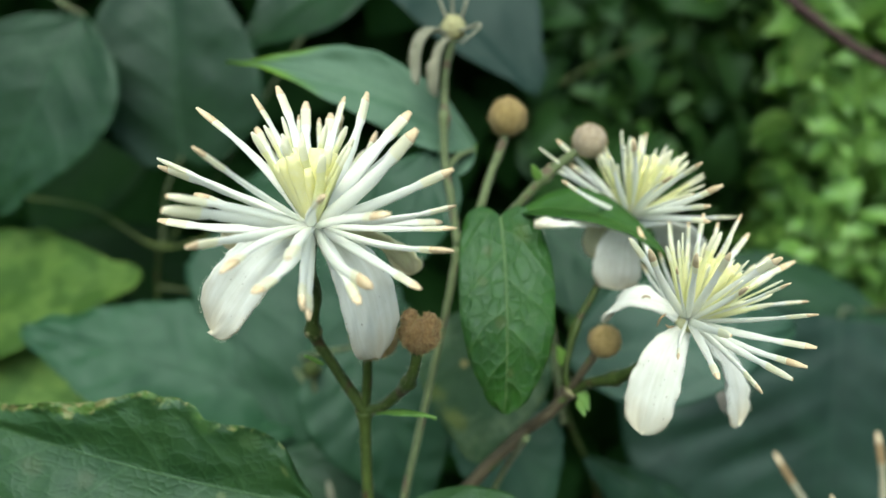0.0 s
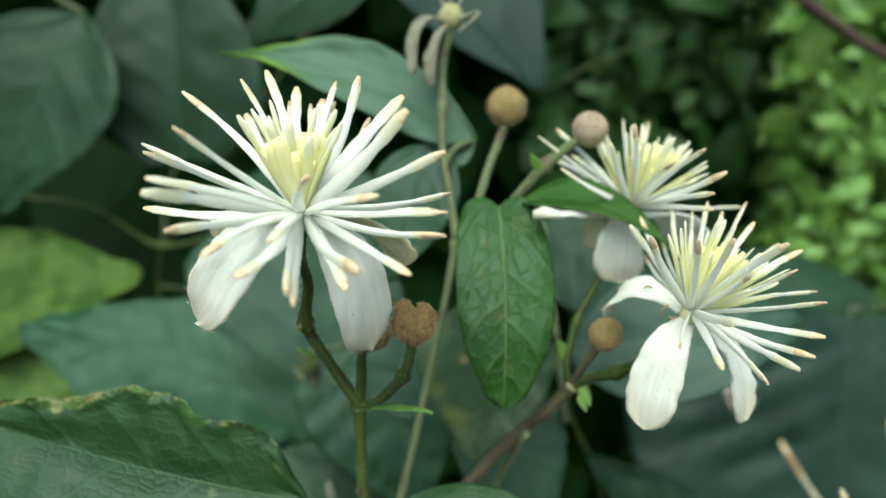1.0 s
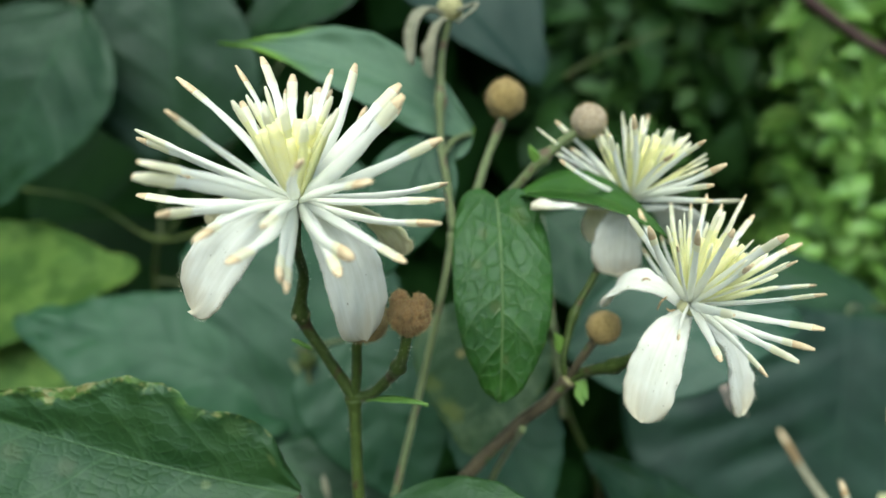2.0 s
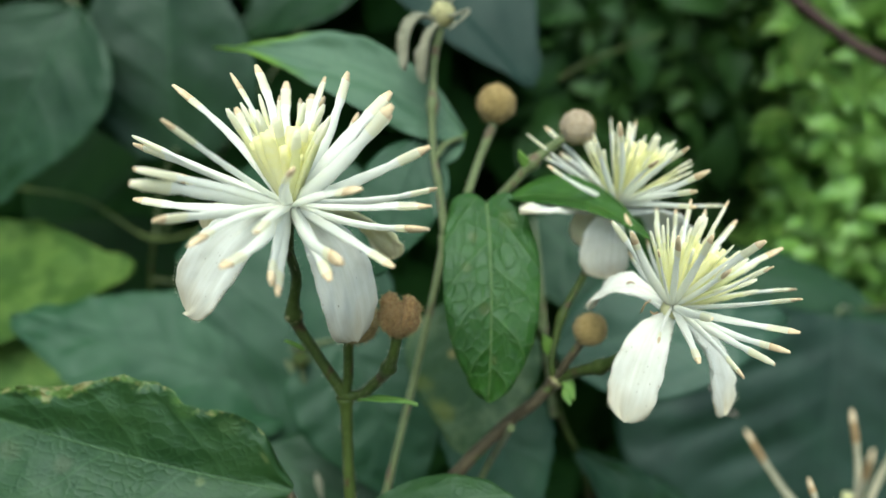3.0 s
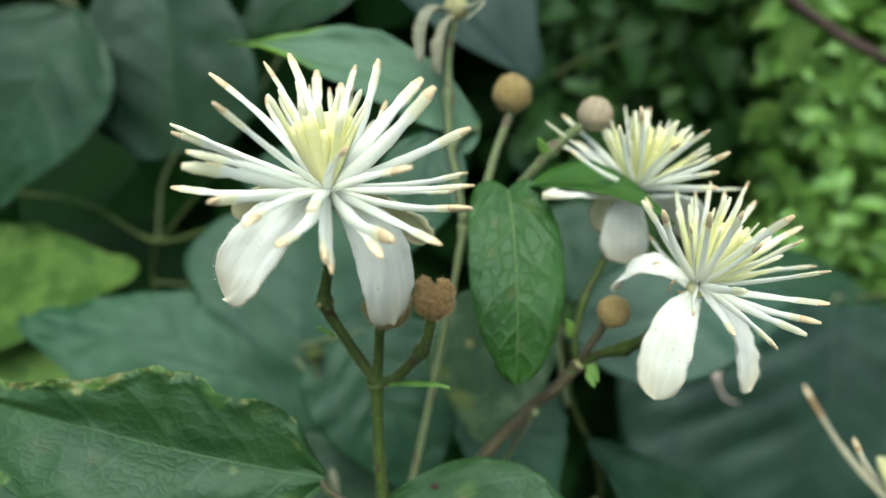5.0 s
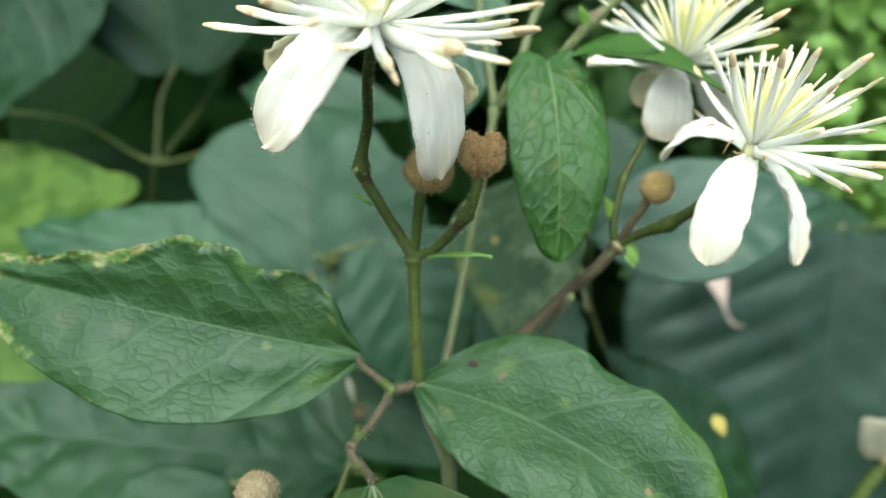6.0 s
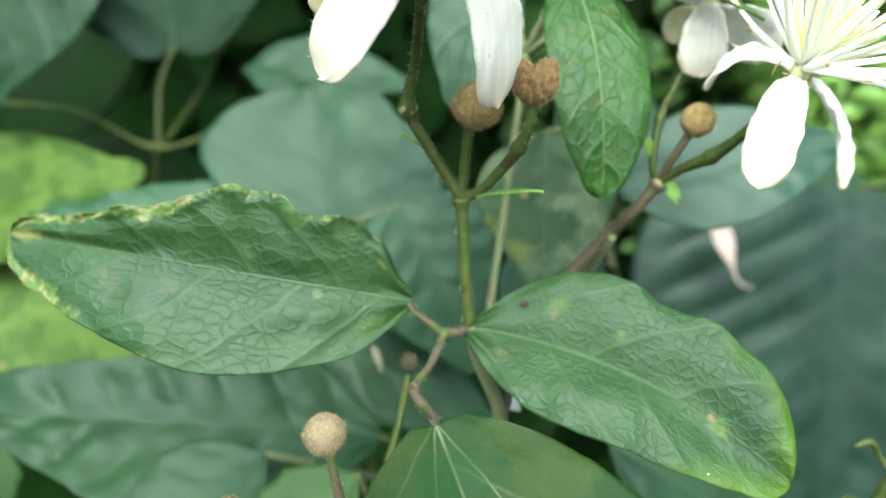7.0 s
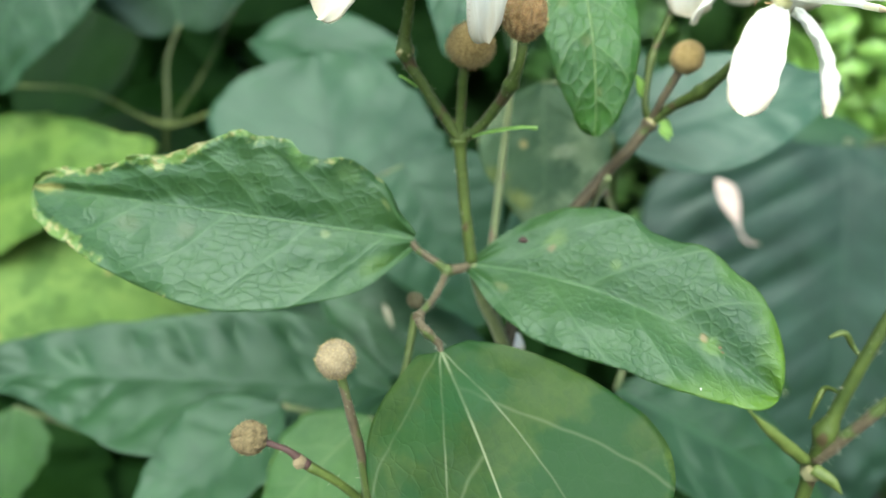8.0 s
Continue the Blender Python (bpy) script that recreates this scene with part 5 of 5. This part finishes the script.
stem("petiole", v1, [(-0.05584, 0.17000, 0.39845), (-0.03645, 0.20000, 0.43564), (-0.01729, 0.17500, 0.44687), (-0.01585, 0.15000, 0.44851)], [0.45, 0.45, 0.45, 0.4], STEM_PALE, "", 6, 8)
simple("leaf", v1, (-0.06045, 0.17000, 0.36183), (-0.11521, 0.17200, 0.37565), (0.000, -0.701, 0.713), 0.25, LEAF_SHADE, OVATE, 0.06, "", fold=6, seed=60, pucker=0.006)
stem("petiole", v1, [(-0.07327, 0.16006, 0.36708), (-0.06045, 0.17000, 0.36183)], [0.5, 0.4], STEM_PALE, "", 6, 8)

anchor = (-0.11581, 0.14487, 0.34439)
v2 = vine("vine with large yellowing lobed leaves", anchor)
tie(v2, (anchor[0], anchor[1], -0.004), [(-0.13333, 0.14388, 0.34069), (-0.12131, 0.14200, 0.36662)], 0.9)
simple("leaf", v2, (-0.12131, 0.14200, 0.36662), (-0.06613, 0.13800, 0.37671), (0.099, -0.745, 0.660), 0.31, LEAF_YELLOW, HEART, 0.05, "yellow-green leaf, blotched and lobed", fold=5, teeth=0.03, tooth_count=4, lobe=0.05, seed=61, nu=50, nv=30, blunt=0.9)
simple("leaf", v2, (-0.11800, 0.13900, 0.36900), (-0.05950, 0.12900, 0.33620), (0.101, -0.774, 0.626), 0.42, LEAF_YELLOW, HEART, 0.05, "yellow-green leaf, blotched and lobed", fold=5, teeth=0.04, tooth_count=4, lobe=0.06, seed=63, nu=50, nv=30, pucker=0.005, ribs=5)

anchor = (-0.01707, 0.10451, 0.34253)
v3 = vine("vine with broad green leaves, veins sunken", anchor)
tie(v3, (anchor[0], anchor[1], -0.004), [(-0.02297, 0.11242, 0.34017), (-0.02942, 0.11673, 0.36687), (-0.02413, 0.10600, 0.35264)], 0.5)
simple("leaf", v3, (-0.02235, 0.11193, 0.35746), (-0.07619, 0.11056, 0.37573), (0.101, -0.698, 0.709), 0.24, LEAF_MIST, OVATE, 0.1, "pointed green leaf with sunken veins", fold=8, teeth=0.06, tooth_count=8, nu=50, nv=30, seed=65, pucker=0.014, ribs=8)
blade("leaf", v3, (-0.02413, 0.10600, 0.35264), (-0.02633, 0.11300, 0.37525), (-0.02852, 0.12800, 0.39386), (-0.100, -0.850, 0.520),
      [0.3, 0.4, 0.45, 0.47, 0.45, 0.41, 0.35, 0.25, 0.0], [0.3, 0.42, 0.4, 0.36, 0.37, 0.42, 0.46, 0.4, 0.0], LEAF_RADIAL, "broad heart-shaped green leaf", 6, 0.0, 0.02, 0.05, 5, 0.7, 0, 0.00022, 60, 40, 67, 0.06, 0.008, 5, heart=0.2)
simple("leaf", v3, (-0.04578, 0.15000, 0.39593), (-0.00923, 0.14500, 0.39089), (0.051, -0.777, 0.628), 0.24, LEAF_MIST, OVATE, 0.08, "green leaf in the shade", fold=6, seed=68, pucker=0.012, ribs=5, nu=40, nv=24)
stem("petiole", v3, [(-0.02942, 0.11673, 0.36687), (-0.03900, 0.14300, 0.38000), (-0.04100, 0.15400, 0.39000), (-0.04578, 0.15000, 0.39593)], [0.4, 0.4, 0.4, 0.4], STEM_PALE, "", 6, 8)
simple("leaf", v3, (-0.01372, 0.10207, 0.37594), (-0.00310, 0.09179, 0.35032), (0.051, -0.777, 0.628), 0.44, LEAF_MIST, HEART, 0.1, "", fold=6, seed=69, pucker=0.014, ribs=6, nu=44, nv=30)
simple("leaf", v3, (-0.03052, 0.10200, 0.35440), (0.00187, 0.09506, 0.33700), (0.000, -0.701, 0.713), 0.24, LEAF_DARK, OVATE, 0.08, "", fold=6, seed=71)
stem("bud_stalk", v3, [(-0.02912, 0.11463, 0.36754), (-0.02038, 0.09932, 0.36565), (-0.02063, 0.09616, 0.37087), (-0.02077, 0.09586, 0.37400)], [0.4, 0.35, 0.35, 0.35], STEM_PALE, "", 6, 8)
bud(v3, (-0.02084, 0.09600, 0.37451), (0.000, 0.259, 0.966), 1.4, STEM, "grey-green bud", 0.1, 100, 47)
stem("petiole", v3, [(-0.02912, 0.11463, 0.36754), (-0.01372, 0.10207, 0.37594)], [0.5, 0.4], STEM_PALE, "", 6, 8)
stem("petiole", v3, [(-0.02252, 0.10747, 0.34295), (-0.03052, 0.10200, 0.35440)], [0.5, 0.4], STEM_PALE, "", 6, 8)
stem("petiole", v3, [(-0.02252, 0.10747, 0.34295), (-0.02235, 0.11193, 0.35746)], [0.5, 0.4], STEM_PALE, "", 6, 8)

anchor = (-0.02265, 0.08685, 0.32974)
v4 = vine("low vine with a large serrated green leaf", anchor)
tie(v4, (anchor[0], anchor[1], -0.004), [(-0.00959, 0.09264, 0.33012), (-0.01941, 0.08943, 0.34149), (-0.01915, 0.08894, 0.34193)], 0.6)
blade("leaf", v4, (-0.01915, 0.08894, 0.34193), (-0.05345, 0.08172, 0.35323), (-0.09358, 0.08760, 0.35392), (0.000, -0.617, 0.787),
      [0.03, 0.12, 0.155, 0.15, 0.125, 0.105, 0.08, 0.045, 0.0], [0.03, 0.13, 0.175, 0.18, 0.165, 0.11, 0.045, 0.035, 0.0], LEAF_DEEP,
      "large serrated green leaf with puckered veins", 14, 0.0, 0.007, 0.03, 9, 0.6, 0, 0.00025, 130, 60, 73, 0.06, 0.022, 9)
simple("leaf", v4, (-0.03457, 0.07900, 0.34720), (-0.05525, 0.06600, 0.33792), (-0.104, -0.589, 0.801), 0.33, LEAF_DEEP, OVATE, 0.06, "serrated green leaf", fold=6, teeth=0.08, tooth_count=6, nu=50, nv=30, seed=75, pucker=0.018, ribs=6)
stem("petiole", v4, [(-0.02015, 0.08864, 0.33431), (-0.03457, 0.07900, 0.34720)], [0.5, 0.4], STEM_PALE, "", 6, 8)
simple("leaf", v4, (-0.09200, 0.10700, 0.33500), (-0.09300, 0.09800, 0.31944), (0.102, -0.646, 0.756), 0.42, LEAF_MIDSHADE, OVATE, 0.06, "toothed green leaf, low shade put into its green", fold=6, seed=77, teeth=0.14, tooth_count=5)
simple("leaf", v4, (-0.02045, 0.06516, 0.35293), (-0.03510, 0.05902, 0.34275), (-0.102, -0.646, 0.756), 0.33, LEAF_MOTTLE, OVATE, 0.08, "small yellow-green leaf", fold=6, teeth=0.1, tooth_count=5, seed=79)
stem("petiole", v4, [(-0.02015, 0.08864, 0.33431), (-0.01839, 0.07015, 0.34179), (-0.02045, 0.06516, 0.35293)], [0.5, 0.4, 0.4], STEM_PALE, "", 6, 8)
stem("petiole", v4, [(-0.02015, 0.08864, 0.33431), (-0.06560, 0.11292, 0.31536), (-0.09200, 0.10700, 0.33500)], [0.5, 0.4, 0.4], STEM_PALE, "", 6, 8)

anchor = (0.02897, 0.08803, 0.32351)
v5 = vine("vine with broad bluish-green leaves beside the branch", anchor)
tie(v5, (anchor[0], anchor[1], -0.004), [(0.02787, 0.10213, 0.34427), (0.02036, 0.09643, 0.36550), (0.01732, 0.08781, 0.38007)], 0.5)
simple("leaf", v5, (0.01714, 0.08732, 0.38036), (0.04963, 0.08641, 0.38547), (0.051, -0.777, 0.628), 0.28, LEAF_MILK, OVATE, 0.08, "pale bluish-green leaf with a bright rim", fold=7, seed=81, pucker=0.008, ribs=6, nu=44, nv=30)
simple("leaf", v5, (0.00649, 0.08525, 0.38966), (0.00440, 0.07709, 0.36982), (0.000, -0.843, 0.538), 0.42, LEAF_SPECK, OVATE, 0.06, "dull grey-green leaf with yellow specks", fold=6, seed=83, pucker=0.008, ribs=6, nu=44, nv=30)
stem("petiole", v5, [(0.01732, 0.08781, 0.38007), (0.01232, 0.08830, 0.38827), (0.00649, 0.08525, 0.38966)], [0.4, 0.4, 0.35], STEM_PALE, "", 6, 8)
simple("leaf", v5, (0.00622, 0.10000, 0.36988), (0.01601, 0.08800, 0.35118), (0.051, -0.777, 0.628), 0.38, LEAF_MIST, OVATE, 0.08, "dull green toothed leaf below the branch", fold=6, teeth=0.07, tooth_count=7, seed=95, pucker=0.012, ribs=6, nu=44, nv=30)
stem("petiole", v5, [(0.02036, 0.09643, 0.36550), (0.00622, 0.10000, 0.36988)], [0.4, 0.35], STEM_PALE, "", 6, 8)
simple("leaf", v5, (0.05089, 0.09273, 0.33046), (0.02348, 0.09722, 0.35782), (0.000, -0.617, 0.787), 0.2, LEAF_DARK, OVATE, 0.1, "dark glossy green leaf", fold=10, seed=85, pucker=0.012, ribs=6, nu=40, nv=24)
simple("leaf", v5, (0.01684, 0.08358, 0.34093), (0.04894, 0.07553, 0.31937), (0.000, -0.617, 0.787), 0.27, LEAF_DARK, OVATE, 0.08, "dark green shaded leaf", fold=8, seed=87, pucker=0.014, ribs=6, nu=40, nv=24)
stem("petiole", v5, [(0.02398, 0.09227, 0.34997), (0.01684, 0.08358, 0.34093)], [0.4, 0.4], STEM_PALE, "", 6, 8)
stem("petiole", v5, [(0.02398, 0.09227, 0.34997), (0.03620, 0.09045, 0.33257), (0.05089, 0.09273, 0.33046)], [0.4, 0.4, 0.4], STEM_PALE, "", 6, 8)
simple("leaf", v5, (0.02023, 0.13407, 0.38909), (0.04359, 0.12569, 0.36844), (0.000, -0.778, 0.629), 0.36, LEAF_DARK, OVATE, 0.08, "", fold=6, seed=89)
stem("petiole", v5, [(0.01861, 0.09128, 0.36754), (0.02023, 0.13407, 0.38909)], [0.5, 0.4], STEM_PALE, "", 6, 8)

anchor = (0.10210, 0.14662, 0.26594)
v6 = vine("vine with very large ribbed dark bluish leaves", anchor)
tie(v6, (anchor[0], anchor[1], -0.004), [(0.16063, 0.16174, 0.30112), (0.15723, 0.18336, 0.34992), (0.12710, 0.19159, 0.34874)], 1.0)
stem("petiole", v6, [(0.12710, 0.19159, 0.34874), (0.11580, 0.17882, 0.35423), (0.10858, 0.16834, 0.35550)], [0.6, 0.5, 0.5], STEM_PALE, "", 6, 8)
simple("leaf", v6, (0.10858, 0.16834, 0.35550), (0.09222, 0.13391, 0.25675), (0.000, -0.766, 0.643), 0.54, LEAF_BLUE, HEART, 0.05, "very large ribbed dark bluish leaf", fold=6, wave=0.02, nu=80, nv=60, seed=91, cup=-0.15, pucker=0.011, ribs=9, blunt=0.9)
simple("leaf", v6, (0.07983, 0.19729, 0.35903), (0.14240, 0.18755, 0.34293), (0.000, -0.701, 0.713), 0.22, LEAF_DARK, OVATE, 0.06, "", fold=6, seed=93)
stem("petiole", v6, [(0.12708, 0.19112, 0.34502), (0.07983, 0.19729, 0.35903)], [0.5, 0.4], STEM_PALE, "", 6, 8)

# a fallen petal on the big leaf
fall = thing("fallen_petal", (0.07080, 0.15214, 0.34605), "pale pinkish fallen petal lying on a large leaf", "petal")
simple("petal", fall, (0.06530, 0.15480, 0.35304), (0.07052, 0.15130, 0.34078), (0.199, -0.762, 0.616), 0.24, FALLEN, OVATE, 0.1, "", fold=14, nu=16, nv=10)
stem("stalk", fall, [(0.07030, 0.15140, 0.34120), (0.07234, 0.15060, 0.33702), (0.07580, 0.15020, 0.33557)], [0.35, 0.3, 0.2], FALLEN, "", 6, 6)

bit = thing("fallen_petal", (-0.00264, 0.06225, 0.36333), "crumpled white petal scrap caught behind a leaf", "petal")
simple("petal", bit, (-0.00329, 0.06303, 0.36410), (-0.00127, 0.06149, 0.36262), (0.101, -0.774, 0.626), 0.34, SEPAL, OVATE, 0.15, "", fold=10, nu=14, nv=10)
bit = thing("fallen_petal", (-0.01874, 0.09604, 0.35128), "thin pale petal strip lying on a leaf", "petal")
simple("petal", bit, (-0.01924, 0.09573, 0.35440), (-0.01803, 0.09405, 0.35024), (0.101, -0.774, 0.626), 0.12, WITHER, LANCE, 0.25, "", fold=10, nu=14, nv=10)
bit = thing("fallen_leaf", (0.04036, 0.08895, 0.34822), "small yellow dead leaf scrap", "leaf")
simple("blade", bit, (0.03985, 0.08982, 0.34934), (0.04123, 0.08799, 0.34674), (0.101, -0.774, 0.626), 0.36, LEAF_GOLD, OVATE, 0.12, "", fold=12, nu=14, nv=10)

# ---- hedge behind ----


def foliage(name, count, region, size, mat, label, category, seed, tilt=0.8, shape=OVATE, half=0.3, lift=0.55):
    """Many small leaves in one mesh: uneven, each arched and turned its own way. region(random) gives a place or None."""
    rnd = random.Random(seed)
    verts, faces, uvs = [], [], []
    rows, cols = 5, 4
    made = 0
    while made < count:
        p = region(rnd)
        if p is None:
            continue
        made += 1
        L = rnd.uniform(*size)
        face = Vector((rnd.gauss(0, tilt * 0.6), -1 + rnd.gauss(0, tilt * 0.5), lift + rnd.gauss(0, tilt * 0.4))).normalized()
        axis = Vector((rnd.gauss(0, 1), rnd.gauss(0, 0.5), rnd.gauss(-0.3, 1)))
        axis = (axis - face * axis.dot(face)).normalized()
        side = axis.cross(face)
        first = len(verts)
        for i in range(rows + 1):
            u = i / rows
            w = spread(shape, u) * half * L
            for j in range(cols + 1):
                v = 2 * j / cols - 1
                q = Vector(p) + axis * (u - 0.5) * L + side * v * w + face * (L * 0.12 * math.sin(math.pi * u) - abs(v) * w * -0.25)
                verts.append(q)
                uvs.append((u * L * 100, v * w * 100, u, v))
        for i in range(rows):
            for j in range(cols):
                k = first + i * (cols + 1) + j
                faces.append((k, k + cols + 1, k + cols + 2, k + 1))
    mesh = bpy.data.meshes.new(name)
    mesh.from_pydata([tuple(v) for v in verts], [], faces)
    cm, bl = mesh.uv_layers.new(name="cm"), mesh.uv_layers.new(name="blade")
    for loop in mesh.loops:
        x, y, u, v = uvs[loop.vertex_index]
        cm.data[loop.index].uv, bl.data[loop.index].uv = (x + 0.37 * (loop.vertex_index // 30), y), (u, v)
    for f in mesh.polygons:
        f.use_smooth = True
    return tagged(part(name, mesh, mat, None), label, category, "", "stuff")


def slab(x0, x1, y0, y1, z0, z1):
    def region(rnd):
        return rnd.uniform(x0, x1), rnd.uniform(y0, y1), rnd.uniform(z0, z1)
    return region


def wedge(r0, r1, y0, y1, z0, z1):
    """A stretch of hedge that widens with its distance: x goes from r0 to r1 times y."""
    def region(rnd):
        y = rnd.uniform(y0, y1)
        return y * rnd.uniform(r0, r1), y, rnd.uniform(z0, z1)
    return region


foliage("hedge_foliage", 2600, slab(-0.6, 0.06, 0.32, 0.52, 0.0, 0.62), (0.035, 0.07), LEAF_HEDGE_SHADED, "dense hedge leaves, depth shade put into their near-black green", "foliage", 3)
foliage("hedge_foliage", 2400, slab(0.03, 0.75, 0.35, 0.56, 0.0, 0.66), (0.03, 0.06), LEAF_HEDGE_SHADED, "dense hedge leaves, depth shade put into their near-black green", "foliage", 8)
foliage("hedge_foliage", 3000, slab(-1.7, -0.55, 0.32, 0.6, 0.0, 0.75), (0.05, 0.09), LEAF_HEDGE_SHADED, "dense hedge leaves, depth shade put into their near-black green", "foliage", 13)
foliage("hedge_foliage", 3000, slab(0.7, 1.8, 0.32, 0.6, 0.0, 0.75), (0.05, 0.09), LEAF_HEDGE_SHADED, "dense hedge leaves, depth shade put into their near-black green", "foliage", 14)
# out of view: leaves added overhead to keep top light off the left
foliage("hedge_canopy", 1300, slab(-0.55, 0.05, 0.11, 0.5, 0.58, 0.85), (0.04, 0.07), LEAF_HEDGE_SHADED, "unseen overhanging leaves, added to shade the left side", "foliage", 4)
# the hedge brightens to the right through lighter leaf colours
foliage("hedge_foliage", 9500, wedge(0.48, 1.3, 0.24, 0.34, 0.32, 0.62), (0.008, 0.021), LEAF_BRIGHT, "small hedge leaves, daylight put into their bright green", "foliage", 5, 1.0, LANCE, 0.25, 1.0)
foliage("hedge_foliage", 800, wedge(0.54, 1.2, 0.2, 0.24, 0.36, 0.58), (0.006, 0.014), LEAF_BRIGHT, "loose outer hedge leaves, caught light put into their colour", "foliage", 26, 0.9, LANCE, 0.22, 1.0)
foliage("hedge_foliage", 3800, wedge(0.2, 0.64, 0.27, 0.38, 0.3, 0.66), (0.006, 0.018), LEAF_FIELD, "hedge leaves with middling light in their green", "foliage", 6, 1.1, LANCE, 0.22)
foliage("hedge_foliage", 800, wedge(0.14, 0.5, 0.26, 0.36, 0.33, 0.62), (0.012, 0.03), LEAF_MIDSHADE, "hedge leaves with half shade in their dull green", "foliage", 16, 1.1, LANCE, 0.28)
foliage("hedge_foliage", 110, wedge(0.4, 1.0, 0.22, 0.3, 0.35, 0.6), (0.009, 0.02), LEAF_YELLOW, "young yellow-green hedge leaves", "foliage", 7, 1.1, LANCE, 0.26)
for pts in (((0.09697, 0.20000, 0.44174), (0.11469, 0.19800, 0.42934), (0.13306, 0.19600, 0.41914), (0.16800, 0.21500, 0.40500)), ((0.03509, 0.20408, 0.41663), (0.04361, 0.20540, 0.42157), (0.06933, 0.21374, 0.43142))):
    t = thing("twig", pts[0], "thin hedge twig with sparse leaves", "twig", "hedge twigs")
    stem("shoot", t, list(pts), [1.6, 1.5, 1.4, 1.2] if len(pts) > 3 else [0.6, 0.5, 0.4], TWIG if len(pts) > 3 else STEM, "", 8, 8)
    if len(pts) > 3:
        simple("leaf", t, pts[0], (0.07742, 0.21000, 0.44124), (0.000, -0.243, 0.970), 0.22, LEAF_PALE, OVATE, 0.08, "leaf with sky light put into its pale colour", fold=6)
        simple("leaf", t, (0.10541, 0.20000, 0.43500), (0.10455, 0.19800, 0.41661), (0.000, -0.778, 0.629), 0.3, LEAF_YELLOW, OVATE, 0.08, "fresh yellow-green leaf", fold=6)
        simple("leaf", t, (0.11900, 0.19800, 0.42700), (0.12600, 0.20200, 0.40900), (0.200, -0.700, 0.680), 0.26, LEAF_BRIGHT, OVATE, 0.1, "bright green leaf", fold=8)
